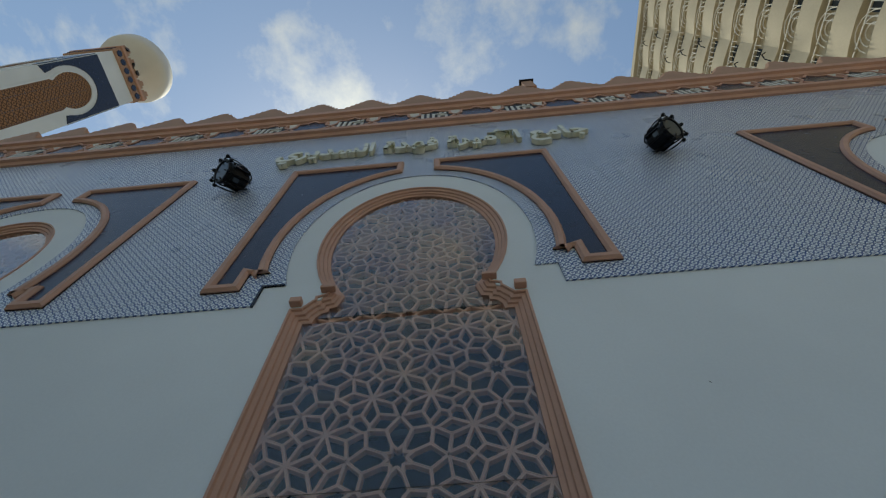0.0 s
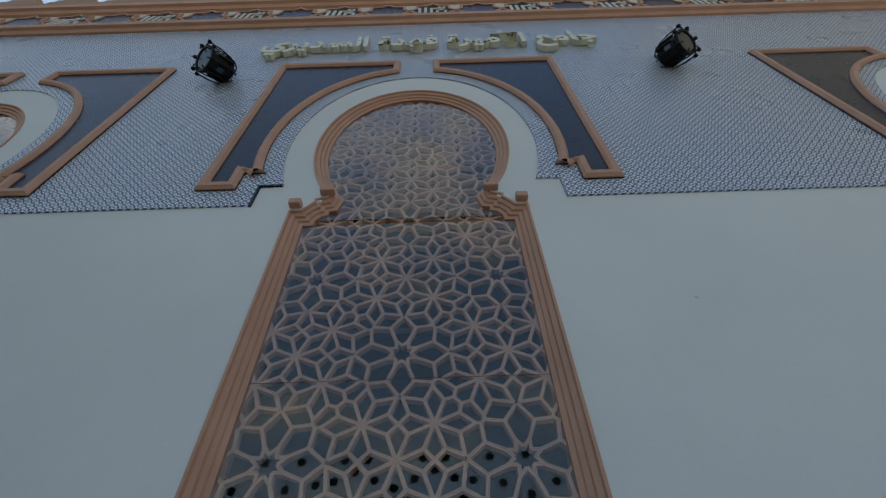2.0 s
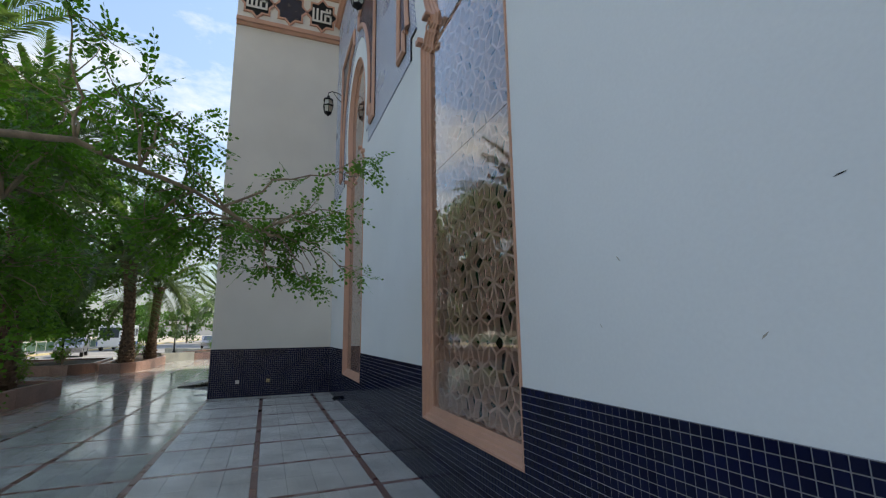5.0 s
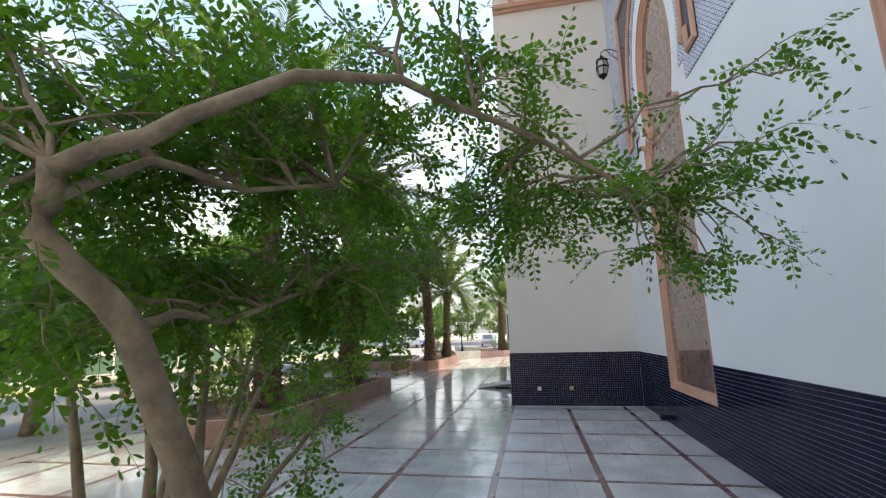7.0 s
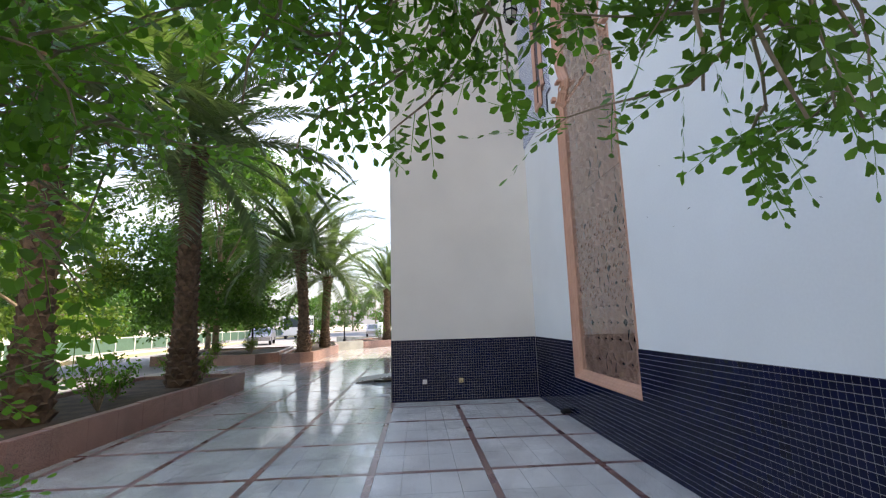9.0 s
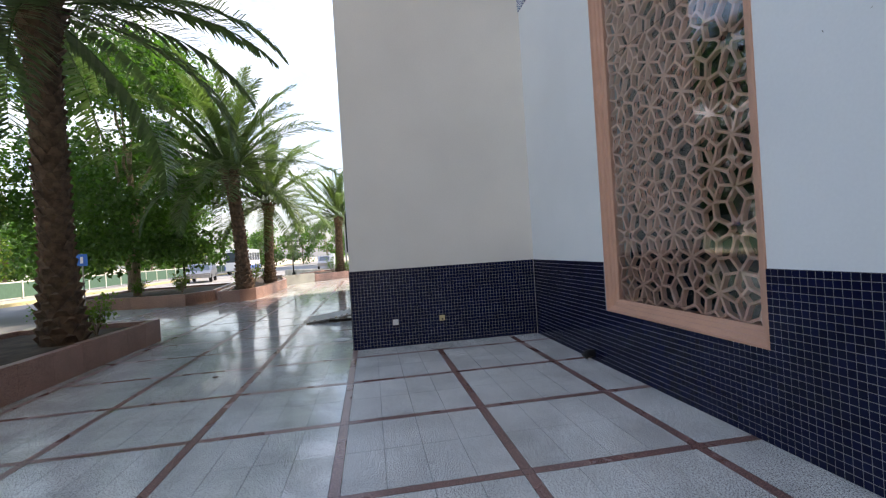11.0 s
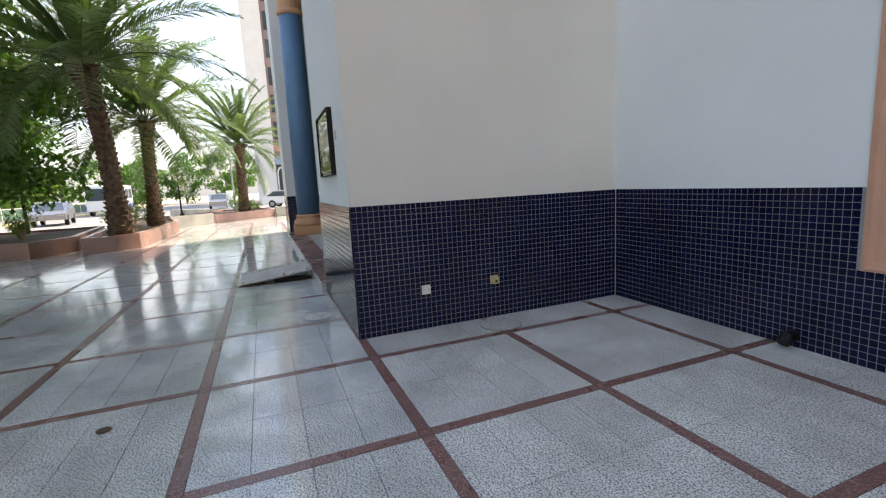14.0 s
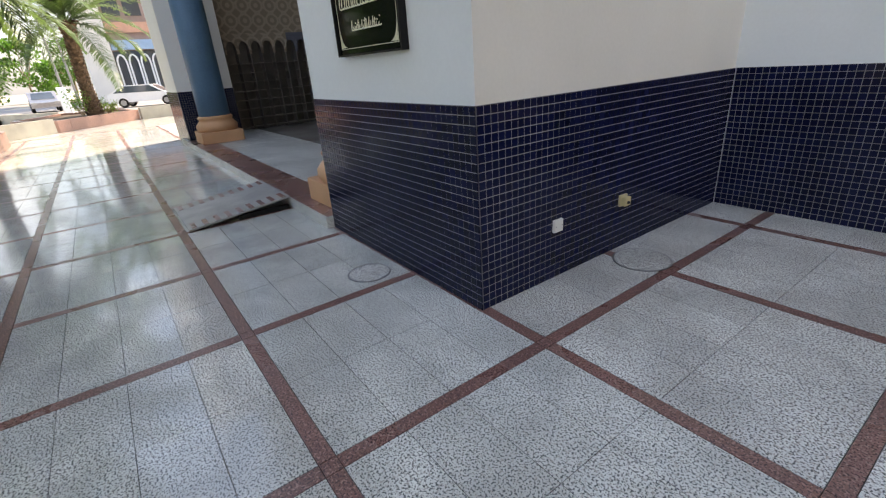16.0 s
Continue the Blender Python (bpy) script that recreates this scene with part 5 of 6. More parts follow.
plaque = empty("plaque", (-15.82, CORNER_Y, 1.51))
tagged(plaque, "black glossy plaque with gilt script and thin border on the pier", "plaque")
M["plaque"] = material("black_gloss", (0.012, 0.012, 0.011), 0.06, vary=0.1)
part("board", boxed(-0.42, 0.42, -0.035, 0.0, 0.0, 0.62, bevel=0.006), M["plaque"], plaque)
part("rim", boxed(0.421, 0.435, -0.05, 0.0, -0.01, 0.63), M["black_iron"], plaque)
part("rim", boxed(-0.435, -0.421, -0.05, 0.0, -0.01, 0.63), M["black_iron"], plaque)
part("rim", boxed(-0.42, 0.42, -0.05, 0.0, 0.621, 0.63), M["black_iron"], plaque)
part("rim", boxed(-0.42, 0.42, -0.05, 0.0, -0.01, -0.001), M["black_iron"], plaque)
for dims in ((-0.385, 0.385, 0.035, 0.039), (-0.385, 0.385, 0.58, 0.584), (-0.389, -0.385, 0.035, 0.584), (0.385, 0.389, 0.035, 0.584)):
    part("border_line", boxed(dims[0], dims[1], -0.0365, -0.0345, dims[2], dims[3]), M["gold"], plaque)
for sx in (-1, 1):
    for z, sz in ((0.042, 1), (0.577, -1)):
        fan = [(0.0, 0.0)] + [(0.085 * (1 - math.sin(radians(t))) + 0.004, 0.11 * (1 - math.cos(radians(t))) + 0.004) for t in range(0, 91, 15)]
        plate("corner_ornament", [(sx * (0.382 - u), z + sz * w) for u, w in fan], [], 0.0345, 0.0365, lambda u, d, w: (u, -d, w), M["gold"], plaque)


def script_line(z, h, w, stroke, tall):
    """One line of flowing script: tall uprights, bowls and dots between them."""
    bm = bmesh.new()
    x = -w
    while x < w:
        ln = h * float(rng.uniform(0.35, 0.75))
        up = h * float(rng.uniform(0.75, 1.0) if rng.uniform() < tall else rng.uniform(0.25, 0.5))
        lean = h * 0.16
        tube([(x + lean, -0.036, z + up), (x + 0.1 * ln, -0.036, z + up * 0.35), (x, -0.036, z)], [stroke * 0.5, stroke, stroke * 0.8], 5, bm)
        bowl = [(x + ln * (0.5 - 0.5 * math.cos(radians(t))), -0.036, z - h * 0.14 * math.sin(radians(t))) for t in range(0, 181, 30)]
        tube(bowl, [stroke * q for q in (0.6, 0.8, 1.0, 1.1, 1.0, 0.8, 0.4)], 5, bm)
        if rng.uniform() < 0.5:
            dx, dz = x + ln * 0.5, z + h * float(rng.uniform(0.2, 0.9))
            box(bm, dx - stroke, dx + stroke, -0.0375, -0.0345, dz - stroke, dz + stroke)
        x += ln * float(rng.uniform(0.55, 0.95))
    tagged(part("script_line", bm, M["gold"], plaque, "flowing gilt script"), kind="stuff")


script_line(0.49, 0.06, 0.15, 0.0035, 0.4)
script_line(0.375, 0.085, 0.335, 0.0045, 0.8)
script_line(0.29, 0.085, 0.335, 0.0045, 0.8)
script_line(0.15, 0.055, 0.19, 0.0045, 0.5)

notice = part("paper_notice", boxed(-0.055, 0.055, -0.004, 0.0, -0.05, 0.05, bevel=0.001), M["white_plastic"])
notice.location = (-15.24, CORNER_Y, 1.86)
tagged(notice, "small white paper notice with dark print on the pier", "notice")
for k in range(4):
    part("print_line", boxed(-0.042 + 0.01 * (k % 2), 0.042, -0.0046, -0.0038, 0.026 - 0.02 * k, 0.034 - 0.02 * k), M["black_iron"], notice)

ramp = empty("ramp", (-18.55, -1.13, 0))
tagged(ramp, "portable wooden ramp with red stripes leading up the step", "ramp")
M["ramp"] = material("worn_ramp_board", (0.33, 0.33, 0.32), 0.4, vary=0.25, grain=4, fine=40, bump=0.1)
v = [(-0.57, -0.54, 0.004), (0.55, -0.54, 0.004), (0.55, 0.52, 0.132), (-0.57, 0.52, 0.132)]
link_mesh("deck", v + [(x, y, z + 0.018) for x, y, z in v], [(0, 3, 2, 1), (4, 5, 6, 7), (0, 1, 5, 4), (1, 2, 6, 5), (2, 3, 7, 6), (3, 0, 4, 7)], M["ramp"], ramp)
for k in range(9):
    s0, s1 = k / 9 + 0.03, k / 9 + 0.075
    for x0, x1 in ((0.32, 0.54), (-0.56, -0.36)):
        q = [(x0, -0.54 + 1.06 * s0, 0.0236 + 0.128 * s0), (x1, -0.54 + 1.06 * s0, 0.0236 + 0.128 * s0), (x1, -0.54 + 1.06 * s1, 0.0236 + 0.128 * s1), (x0, -0.54 + 1.06 * s1, 0.0236 + 0.128 * s1)]
        link_mesh("stripe", q + [(x, y, z + 0.003) for x, y, z in q], [(4, 5, 6, 7), (0, 1, 5, 4), (1, 2, 6, 5), (2, 3, 7, 6), (3, 0, 4, 7)], M["strip"], ramp)
part("brace", boxed(0.48, 0.535, -0.05, 0.5, 0.0, 0.05), M["black_iron"], ramp)
part("brace", boxed(-0.55, -0.5, -0.05, 0.5, 0.0, 0.05), M["black_iron"], ramp)

for x, y, r in ((-15.81, -0.78, 0.15), (-14.56, 0.78, 0.19)):
    cover = part("drain_cover", lathe([(r, 0.0), (r, 0.004), (r - 0.004, 0.006), (0.02, 0.006)], 32, (x, y, 0)), M["tile_stone"])
    tagged(cover, "round granite drain cover with steel rim set in the paving", "drain cover")
    part("rim", lathe([(r + 0.012, 0.0), (r + 0.012, 0.0045), (r, 0.0047), (r, 0.001)], 32, (x, y, 0)), M["steel_rim"], cover)
spot = part("fallen_leaf", lathe([(0.012, 0), (0.04, 0.006), (0.034, 0.014), (0.01, 0.018)], 9, (-14.0, -2.24, 0.001)), M["palm_bark"])
tagged(spot, "dry brown curled leaf on the paving", "leaf")
drain = part("drain_outlet", tube([(-12.95, WALL_Y - 0.01, 0.09), (-12.95, WALL_Y - 0.1, 0.09), (-12.95, WALL_Y - 0.14, 0.05)], [0.045, 0.045, 0.045], 12), M["black_iron"])
tagged(drain, "black drain pipe stub low on the mosaic wall", "pipe")

# scuffs and chips on the white plaster
for k in range(46):
    if k < 6:
        x, z = ((-3.73, 1.93), (-2.23, 2.30), (-1.45, 1.77), (-3.05, 1.55), (-1.95, 1.62), (-2.75, 2.05))[k]
        size = 0.02
    else:
        x, z, size = float(rng.uniform(-14, 2.5)), float(rng.uniform(1.3, 4.6)), float(rng.uniform(0.006, 0.022))
        if any(abs(x - c) < 1.25 for c in BAYS):
            continue
    a = float(rng.uniform(-1.2, 1.2))
    d, n = Vector((math.cos(a), math.sin(a))), Vector((-math.sin(a), math.cos(a)))
    w = size * float(rng.uniform(0.12, 0.3))
    pts = [d * -size, d * -size * 0.3 + n * w, d * size, d * size * 0.2 - n * w * 0.7]
    plate("scuff", [(x + p.x, z + p.y) for p in pts], [], 0.0018, 0.0002, on_north, M["black_iron"] if k % 3 else M["kerb_grey"], walls)

# ---- porch inside the portal ----
porch = part("floor_porch", boxed(-26.0, PIER_WEST, CORNER_Y - 0.08, 6.0, 0, 0.12), M["tile_stone"])
tagged(porch, "raised grey porch floor with a red granite edge", "floor", kind="structure")
part("edge_strip", boxed(-25.2, PIER_WEST - 0.002, CORNER_Y - 0.07, CORNER_Y + 0.34, 0.12, 0.123), M["strip"], porch)
part("carpet", boxed(-25.9, -17.2, 1.2, 5.9, 0.1205, 0.127), material("grey_brown_carpet", (0.10, 0.085, 0.075), 0.95, vary=0.5, grain=1.2, fine=80, second=(0.16, 0.15, 0.14)), porch, "patterned grey-brown carpet")
M["carved"] = ornament("carved_beige_panel", (0.40, 0.33, 0.26), (0.27, 0.22, 0.17), 0.34, 50.0, 0.7)
for name, dims, mat in (("wall_porch_west", (-26.4, -26.0, 0.7, 6.3, 0, 8.2), "carved"), ("wall_porch_back", (-26.0, PIER_WEST, 6.0, 6.3, 0, 8.2), "carved"), ("wall_porch_east", (PIER_WEST, -15.22, CORNER_Y + 0.9, 6.3, 0, 8.2), "carved")):
    tagged(part(name, boxed(*dims), M[mat]), "carved beige panelled porch wall", "wall", kind="structure")
tagged(part("ceiling_porch", boxed(-26.4, -15.22, CORNER_Y + 0.9, 6.3, 8.2, 8.4), M["plaster"]), "plain white porch ceiling", "ceiling", kind="structure")
rack = empty("shoe_rack", (-25.99, 3.2, 0.127))
tagged(rack, "dark grey pigeonhole shoe rack with pointed arch heads", "rack")
M["rack"] = material("dark_grey_wood", (0.19, 0.17, 0.15), 0.6, vary=0.3, grain=3, fine=40)
part("back", boxed(0.0, 0.02, -2.4, 2.4, 0, 2.2), M["rack"], rack)
for k in range(8):
    part("shelf", boxed(0.02, 0.30, -2.4, 2.4, 0.05 + k * 0.22, 0.07 + k * 0.22), M["rack"], rack)
for k in range(17):
    part("upright", boxed(0.02, 0.31, -2.4 + k * 0.296, -2.375 + k * 0.296, 0, 2.2), M["rack"], rack)
part("top_rail", boxed(0.0, 0.34, -2.42, 2.42, 2.2, 2.28, bevel=0.01), M["carved"], rack)
for k in range(16):
    c = -2.24 + k * 0.296
    arch = [(c - 0.146, 2.2), (c - 0.146, 1.82), (c - 0.118, 1.82)] + [(c - 0.118 * math.cos(radians(a)), 1.86 + 0.25 * math.sin(radians(a)) ** 0.8) for a in range(10, 91, 20)]
    arch = arch + [(2 * c - u, w) for u, w in arch[-2::-1]]
    plate("arch_head", arch, [], 0.30, 0.335, lambda u, d, w: (d, u, w), M["carved"], rack)


def column(x, y):
    col = empty("column", (x, y, 0.123))
    part("plinth", boxed(-0.43, 0.43, -0.43, 0.43, 0, 0.24, bevel=0.015), M["peach"], col, "square peach plinth")
    part("base", lathe([(0.40, 0.24), (0.43, 0.29), (0.43, 0.36), (0.38, 0.42), (0.345, 0.45), (0.345, 0.49), (0.37, 0.52), (0.33, 0.56)], 32), M["peach"], col, "moulded peach base", True)
    part("shaft", lathe([(0.315, 0.56), (0.315, 2.5), (0.30, 5.9)], 32), M["blue_paint"], col, "blue painted round shaft", True)
    part("necking", lathe([(0.30, 5.9), (0.35, 5.95), (0.35, 6.02), (0.31, 6.06)], 32), M["peach"], col, "", True)
    cap = part("capital", lathe([(0.31, 6.06), (0.33, 6.4), (0.40, 6.8), (0.47, 6.9)], 16), M["peach"], col, "peach fluted capital")
    part("abacus", boxed(-0.48, 0.48, -0.48, 0.48, 6.9, 7.1, bevel=0.015), M["peach"], col)
    part("post_block", boxed(-0.3, 0.3, -0.3, 0.3, 7.1, 8.077), M["plaster"], col)
    return tagged(col, "blue painted round column with moulded peach base", "column", "portal columns")


column(-17.35, -0.02)
column(-24.35, -0.02)

# ---- minaret over the portal block ----
MX, MY, MH = -19.6, 2.7, 1.4
minaret = empty("minaret", (MX, MY, 8.4))
tagged(minaret, "square white minaret with brown brick panels and a round gallery", "minaret")
M["brick"] = ornament("brown_brickwork", (0.10, 0.045, 0.02), (0.36, 0.18, 0.08), 0.26, 0.52, 0.85)
part("shaft", boxed(-MH, MH, -MH, MH, 0, 21.6), M["plaster"], minaret)
arch_panel = [(-0.72, 1), (0.72, 1), (0.72, 16.2)] + ellipse(0, 17.3, 0.86, 1.35, -42, 222, 20) + [(-0.72, 16.2)]
arch_ring = ellipse(0, 17.3, 1.13, 1.75, -35, 215, 20)
span = [(1.36, 16.0), (1.36, 20.2), (-1.36, 20.2), (-1.36, 16.0), (-1.0, 16.2)] + ellipse(0, 17.3, 1.17, 1.8, 205, -25, 20) + [(1.0, 16.2)]
for turn in (0, 90, 180, 270):
    rot = Matrix.Rotation(radians(turn), 4, "Z")
    put = lambda u, d, w, r=rot: tuple(r @ Vector((u, -MH - d, w)))
    plate("brick_panel", arch_panel, [], 0.02, 0.001, put, M["brick"], minaret)
    plate("spandrel", span, [], 0.03, 0.001, put, M["panel_navy"], minaret)
    moulding("arch_trim", arch_panel, -0.07, [(0, 0.0), (0, 0.06), (1, 0.06), (1, 0.0)], put, M["plaster"], minaret)
    for k in range(6):
        plate("star_panel", star_outline(-1.2 + 0.48 * k, 21.95, 0.19, 0.24), [], 0.14, 0.1, put, M["panel_navy"], minaret)
part("cornice", boxed(-1.5, 1.5, -1.5, 1.5, 21.6, 22.3, bevel=0.04), M["crenel"], minaret)
part("cornice", boxed(-1.58, 1.58, -1.58, 1.58, 22.3, 22.5, bevel=0.04), M["stone_trim"], minaret)
part("gallery_neck", lathe([(0.95, 22.5), (0.95, 23.7), (1.15, 24.1), (1.8, 24.55), (2.05, 24.8), (2.1, 25.0), (2.1, 25.7), (2.0, 25.75), (1.95, 25.0)], 32), M["plaster_warm"], minaret, "flared round gallery", True)
part("lantern_room", lathe([(0.8, 24.8), (0.8, 26.8), (0.95, 27.0), (0.9, 27.6), (0.6, 28.4), (0.1, 28.9)], 24), M["plaster_warm"], minaret, "", True)
# solid black discs on the neck, the shade of round openings as colour
for a in (-10, 80, 170, 260):
    eye_ob = part("opening_shade_disc", lathe([(0.36, 0), (0.36, 0.05)], 16), M["hole_shade_black"], minaret)
    eye_ob.matrix_local = Matrix.Rotation(radians(a), 4, "Z") @ pose(0.93, 0, 23.25, 0, 90, 0)
for side in range(4):
    for k in range(5):
        tooth = part("battlement", box(boxed(-0.26, 0.26, -1.56, -1.40, 22.5, 22.72), -0.14, 0.14, -1.56, -1.40, 22.722, 22.94), M["crenel"], minaret)
        tooth.matrix_local = Matrix.Rotation(side * math.pi / 2, 4, "Z") @ pose(-1.24 + 0.62 * k, 0, 0)
for k, (px, py) in enumerate(((1.3, -1.2), (1.3, 0.0), (1.3, -0.6), (1.2, 1.2))):
    horn = part("loudspeaker", lathe([(0.03, 0), (0.06, 0.12), (0.17, 0.34)], 12), M["black_iron"], minaret)
    horn.matrix_local = pose(px, py, 22.65, 0, 75, -30 + 30 * k)

# ---- tall apartment tower to the east ----
tower = empty("apartment_tower", (25.5, 0, 0))
tagged(tower, "tall cream apartment tower with rows of curved balconies", "building")
M["tower"] = material("cream_render", (0.55, 0.47, 0.33), 0.8, vary=0.12, grain=0.4, fine=8, bump=0.05)
M["white_rail"] = material("white_railing", (0.72, 0.68, 0.58), 0.6)
part("wall", boxed(1.2, 16, -12, 42, 0, 64), M["tower"], tower)
part("roof_edge", boxed(0.2, 16.2, -12.2, 42.2, 64, 64.8), M["tower"], tower)
wave = [(-12 + 0.3 * k, 0.25 + 0.16 * abs(math.sin(math.pi * 0.3 * k / 4.5))) for k in range(181)]
for fl in range(8, 20):
    z = 3.2 * fl
    poly = [(1.25, -12.0)] + [(1.0 - d * 1.4, y) for y, d in wave] + [(1.25, 42.0)]
    part_v, part_f = slab(poly, [], z, z + 1.75, lambda u, d, w: (u, w, d))
    link_mesh("balcony", part_v, part_f, M["tower"], tower)
    for k in range(12):
        y = -10.5 + 4.5 * k
        part("window", boxed(1.12, 1.2, y - 1.1, y + 0.4, z + 1.0 + 0.75, z + 3.15), M["tower_glass"], tower)
        bm = bmesh.new()
        for r in (0.5, 0.85, 1.2):
            tube([(0.45, y + 1.3 + r * math.cos(radians(a)), z + 1.75 + r * math.sin(radians(a))) for a in range(0, 181, 20)], [0.035] * 10, 4, bm)
        for s in range(7):
            box(bm, 0.43, 0.47, y - 1.5 + 0.4 * s, y - 1.46 + 0.4 * s, z + 1.75, z + 2.5)
        box(bm, 0.42, 0.48, y - 2.0, y + 2.4, z + 2.5, z + 2.57)
        part("railing", bm, M["white_rail"], tower)
    for k in range(6):
        y = -9 + 7.7 * k + 1.1 * (fl % 3)
        part("drain_spout", tube([(0.3, y, z + 0.9), (-0.05, y + 0.1, z + 0.75), (-0.1, y + 0.35, z + 0.2), (0.1, y + 0.45, z - 0.3)], [0.05] * 4, 5), M["black_iron"], tower)


# ---- street: lamp, vehicles, far building, fence ----
def street_lamp(x, y):
    lamp = empty("street_lamp", (x, y, 0))
    part("post", lathe([(0.12, 0), (0.12, 0.25), (0.06, 0.35), (0.045, 2.3), (0.07, 2.35), (0.04, 2.4), (0.03, 2.75)], 12), M["black_iron"], lamp)
    for k in range(4):
        a = math.pi / 2 * k + 0.4
        u = Vector((math.cos(a), math.sin(a), 0)) * 0.45
        part("arm", tube([(0, 0, 2.35), u * 0.6 + Vector((0, 0, 2.3)), u + Vector((0, 0, 2.45))], [0.02] * 3, 6), M["black_iron"], lamp)
        head = part("lantern", lathe([(0.06, 0), (0.12, 0.24)], 6, (u.x, u.y, 2.45)), M["lamp_glass"], lamp)
        part("cap", lathe([(0.14, 0.24), (0.14, 0.26), (0.03, 0.36), (0.01, 0.42)], 6, (u.x, u.y, 2.45)), M["black_iron"], head)
    return tagged(lamp, "black iron street lamp with a cluster of lanterns", "street lamp", "street lamps")


street_lamp(-44.5, -6.2)
street_lamp(-31.0, -9.0)


def car(x, y, turn, mat, label):
    c = empty("parked_car", (x, y, 0))
    prof = [(-2.2, 0.35), (2.2, 0.35), (2.25, 0.7), (1.35, 0.9), (0.55, 1.42), (-1.2, 1.45), (-2.0, 0.98), (-2.25, 0.9)]
    body = plate("body", prof, [], -0.85, 0.85, lambda u, d, w: (u, d, w), mat, c)
    glass = [(1.2, 0.93), (0.5, 1.37), (-1.15, 1.39), (-1.85, 0.98)]
    for s in (-1, 1):
        plate("side_glass", glass, [], s * 0.853, s * 0.862, lambda u, d, w: (u, d, w), M["tower_glass"], c)
        for xx in (-1.35, 1.4):
            wheel = part("wheel", lathe([(0.31, -0.1), (0.33, 0), (0.31, 0.1)], 18), M["black_iron"], c)
            wheel.matrix_local = pose(xx, s * 0.78, 0.32, 90, 0, 0)
            part("rim", lathe([(0.19, -0.112), (0.19, 0.112)], 14), M["steel_rim"], wheel)
        part("headlight", boxed(2.16, 2.24, *sorted((s * 0.5, s * 0.8)), 0.6, 0.74), M["lamp_glass"], c)
    wind = [(-0.7, 0.94), (0.7, 0.94), (0.6, 1.38), (-0.6, 1.38)]
    plate("windscreen", wind, [], 0.0, 0.012, lambda u, d, w: (1.35 - (w - 0.9) * 1.5385 + 0.012 + d, u, w), M["tower_glass"], c)
    plate("rear_glass", wind, [], 0.0, 0.012, lambda u, d, w: (-2.0 + (w - 0.98) * 1.70 - 0.012 - d, u, w), M["tower_glass"], c)
    c.rotation_euler = (0, 0, turn)
    return tagged(c, label, "car", "parked cars")


car(-53.0, 1.1, 1.2, M["white_paint"], "white saloon car parked across the street")
car(-46.5, -13.6, 0.2, M["steel_rim"], "silver saloon car parked on the road")
car(-60.0, -5.2, 0.1, M["steel_rim"], "grey saloon car parked by the far kerb")
bus = empty("minibus", (-62, -14.5, 0))
tagged(bus, "white minibus with blue lower band on the road", "bus")
part("body", boxed(-3.4, 3.4, -1.05, 1.05, 0.4, 2.75, bevel=0.18), M["white_paint"], bus)
part("band", boxed(-3.38, 3.38, -1.058, 1.058, 0.55, 0.95, bevel=0.03), material("blue_band", (0.05, 0.13, 0.4), 0.3), bus)
for k in range(5):
    for s in (-1, 1):
        part("window", boxed(-2.9 + 1.15 * k, -1.95 + 1.15 * k, *sorted((s * 1.05, s * 1.062)), 1.5, 2.35, bevel=0.004), M["tower_glass"], bus)
for s in (-1, 1):
    part("windscreen", boxed(*sorted((s * 3.4, s * 3.412)), -0.85, 0.85, 1.35, 2.4, bevel=0.004), M["tower_glass"], bus)
    for xx in (-2.2, 2.1):
        wheel = part("wheel", lathe([(0.38, -0.12), (0.4, 0), (0.38, 0.12)], 18), M["black_iron"], bus)
        wheel.matrix_local = pose(xx, s * 0.95, 0.4, 90, 0, 0)

office = empty("office_block", (-84, 14, 0))
tagged(office, "tall cream office block with dark glass and white arched ribs", "building")
M["office_panel"] = material("dusty_red_cladding", (0.33, 0.24, 0.21), 0.7, vary=0.2, grain=0.6, fine=6)
part("wall", boxed(-9, 9, -13.2, 10, 0, 46), M["office_panel"], office)
part("pylon", boxed(-9, 9.9, -15.6, -13.2, 0, 46), M["plaster_warm"], office, "plain cream end slab")
for k in range(5):
    y = -12.9 + 4.6 * k
    for fl in range(11):
        for half_bay in (0.0, 1.9):
            part("window", boxed(9.0, 9.12, y + half_bay, y + half_bay + 1.5, 8.2 + fl * 3.4, 10.4 + fl * 3.4), M["tower_glass"], office)
    part("glass_bay", boxed(9.0, 9.06, y - 0.2, y + 4.2, 0.6, 4.85), M["tower_glass"], office)
    for a in range(4):
        c = y + 0.35 + 1.1 * a
        ring = [(c + 0.5, 0.6), (c + 0.5, 3.6)] + ellipse(c, 3.6, 0.5, 0.95, 12, 168, 10) + [(c - 0.5, 3.6), (c - 0.5, 0.6)]
        moulding("arch_rib", ring, 0.16, [(0, 9.07), (0, 9.35), (1, 9.35), (1, 9.07)], lambda u, d, w: (d, u, w), M["plaster"], office, closed=False)
part("sign_band", boxed(9.0, 9.4, -13.1, 9, 4.95, 5.9), material("pale_blue_band", (0.30, 0.45, 0.62), 0.4, vary=0.1), office, "pale blue sign band")
part("string_course", boxed(9.0, 9.3, -13.1, 9, 6.6, 7.6), M["stone_trim"], office)
fence = empty("road_fence", (-20, -21.5, 0))
tagged(fence, "low white and green roadside fence", "fence")
M["fence_green"] = material("green_fence_paint", (0.07, 0.14, 0.09), 0.6)
for k in range(46):
    part("post", boxed(-70 + 2.2 * k, -69.9 + 2.2 * k, -0.05, 0.05, 0, 1.15), M["white_rail"], fence)
for z in (0.35, 1.0):
    part("rail", boxed(-70, 30, -0.02, 0.02, z, z + 0.07), M["white_rail"], fence)
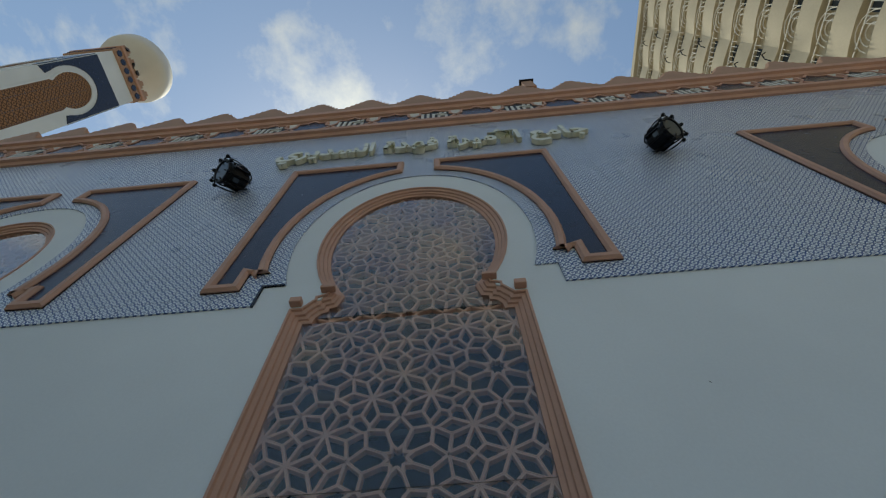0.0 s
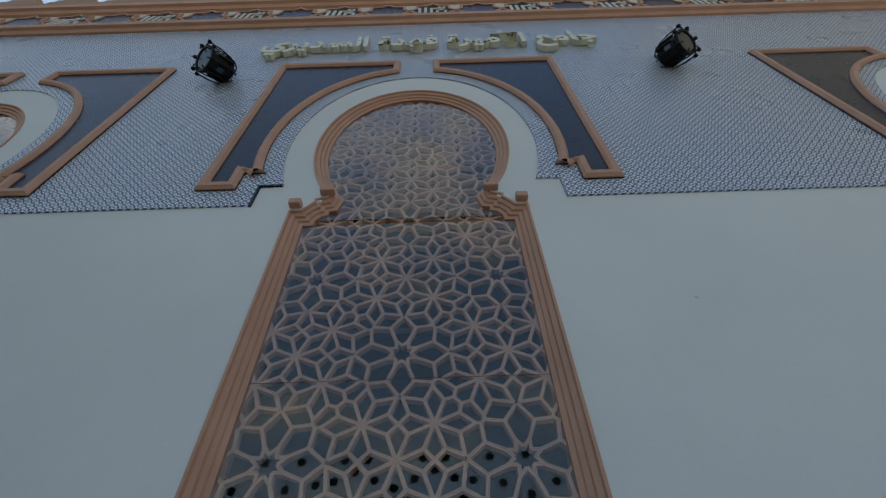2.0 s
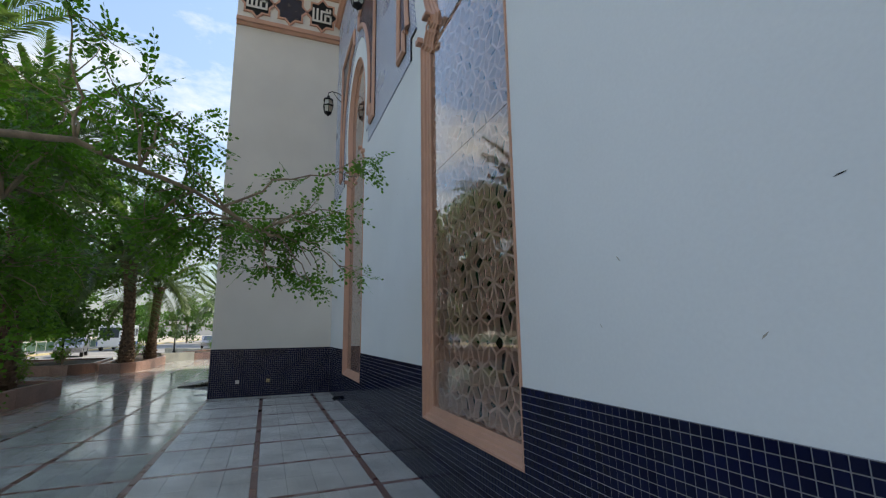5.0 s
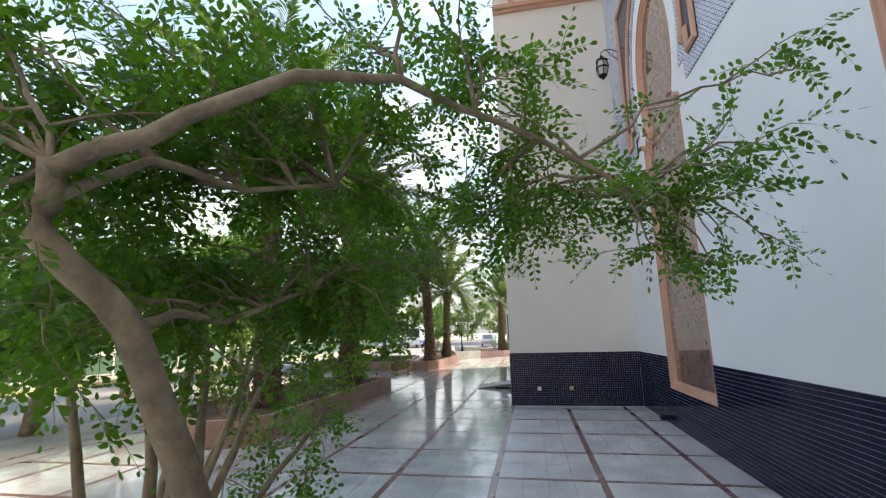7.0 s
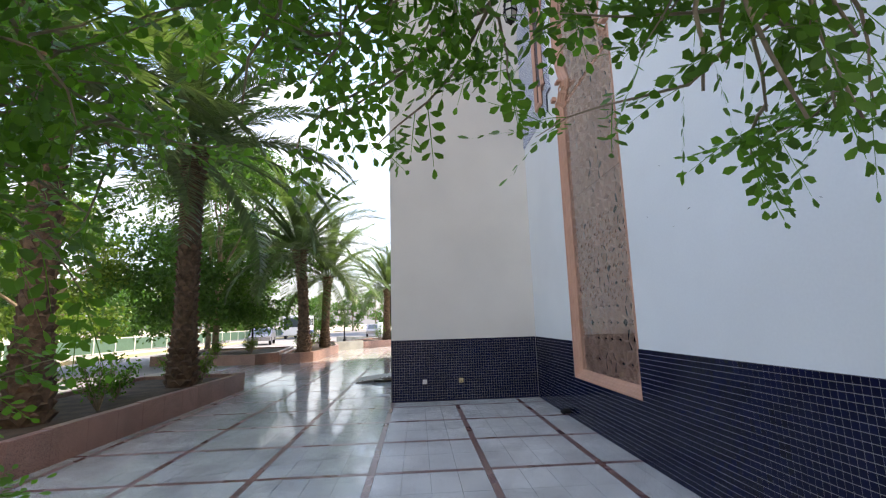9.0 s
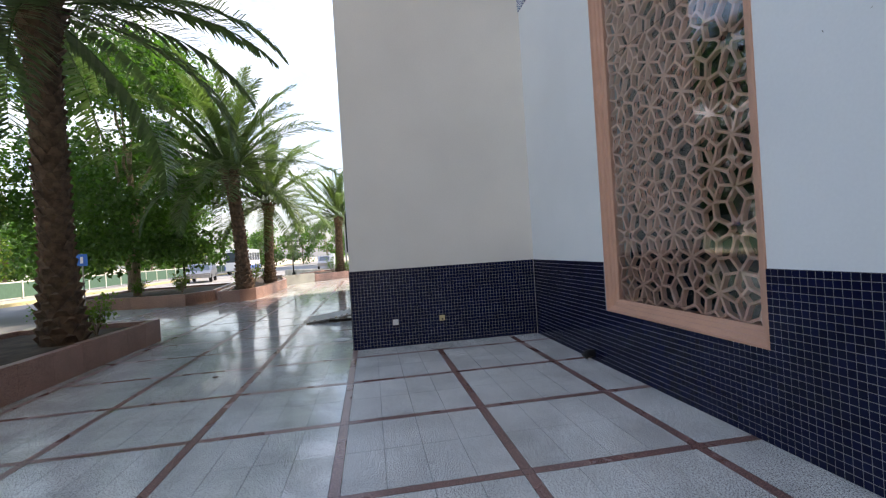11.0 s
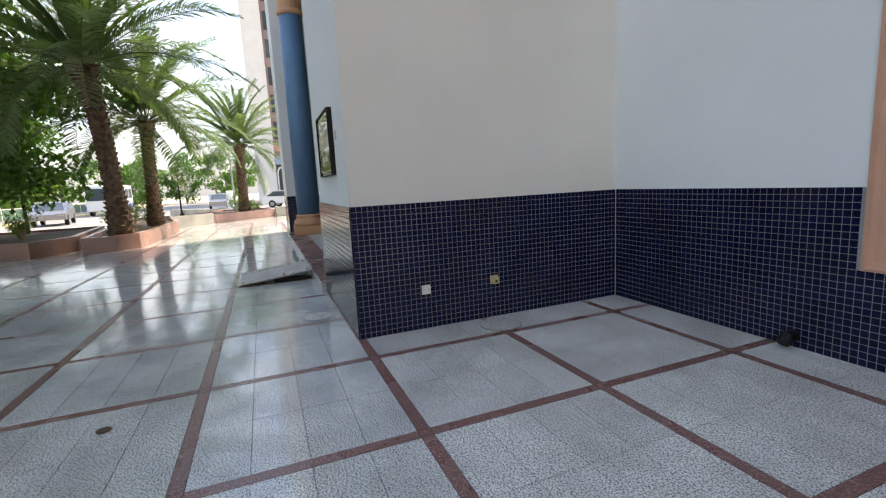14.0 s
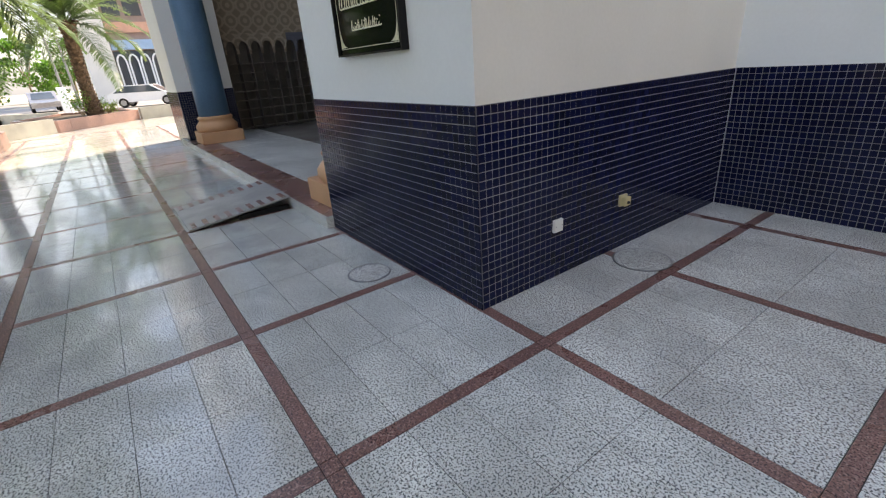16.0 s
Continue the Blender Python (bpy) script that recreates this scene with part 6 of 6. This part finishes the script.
part("mesh_panel", boxed(-70, 30, 0.03, 0.04, 0.1, 1.0), M["fence_green"], fence)
far_kerb = part("kerb", boxed(-160, 60, -17.4, -17.0, -0.02, 0.15), M["cream_plastic"])
tagged(far_kerb, "yellow painted road kerb", "kerb", kind="structure")
gate_post = part("gate_post", boxed(-47.6, -46.6, -3.6, -3.2, 0, 1.6, bevel=0.05), M["plaster"])
tagged(gate_post, "white block marker standing by the street", "post")



def mast(x, y, height):
    pole = empty("lamp_mast", (x, y, 0))
    part("pole", tube([(0, 0, 0), (0, 0, height * 0.5), (0, 0, height)], [0.11, 0.085, 0.05], 8), M["steel_rim"], pole)
    part("arm", tube([(0, 0, height), (0.3, 0.9, height + 0.25), (0.4, 1.5, height + 0.25)], [0.05, 0.04, 0.035], 6), M["steel_rim"], pole)
    part("lamp_head", boxed(0.25, 0.55, 1.4, 2.0, height + 0.18, height + 0.3, bevel=0.03), M["lamp_glass"], pole)
    return tagged(pole, "tall slim grey metal lamp mast by the street", "lamp mast", "lamp masts")


mast(-60.0, -3.8, 11.0)
mast(-66.0, -3.2, 9.0)
sign_post = empty("road_sign", (-23.2, -8.9, 0))
tagged(sign_post, "small square blue road sign on a thin post", "road sign")
part("post", tube([(0, 0, 0), (0, 0, 2.0)], [0.022, 0.022], 8), M["steel_rim"], sign_post)
part("panel", boxed(0.024, 0.032, -0.16, 0.16, 1.62, 1.98, bevel=0.003), material("blue_sign_paint", (0.03, 0.16, 0.55), 0.35, vary=0.05), sign_post, "blue sign panel")
part("mark", boxed(0.0325, 0.0345, -0.04, 0.04, 1.70, 1.90), M["white_plastic"], sign_post)

# ---- single pieces nearest to the walk ----
for gloss, tx, ty in near_pavers:
    ob = new("paver", paver[gloss])
    ob.parent, ob.location = court, (tx, ty, 0)
tile_me = bpy.data.meshes.new("mosaic_tile")
g, e, pt = 0.0021, 0.0028, 0.05
tile_me.from_pydata([(0.008, g, g), (0.008, pt - g, g), (0.008, pt - g, pt - g), (0.008, g, pt - g), (0.0124, g + e, g + e), (0.0124, pt - g - e, g + e), (0.0124, pt - g - e, pt - g - e), (0.0124, g + e, pt - g - e)],
                    [], [(4, 5, 6, 7), (0, 1, 5, 4), (1, 2, 6, 5), (2, 3, 7, 6), (3, 0, 4, 7)])
tile_me.materials.append(M["mosaic"])
for i in range(12):
    for j in range(24):
        ob = new("mosaic_tile", tile_me)
        ob.parent, ob.location = wall_return, (RETURN_X, CORNER_Y + i * 0.05, j * 0.05)
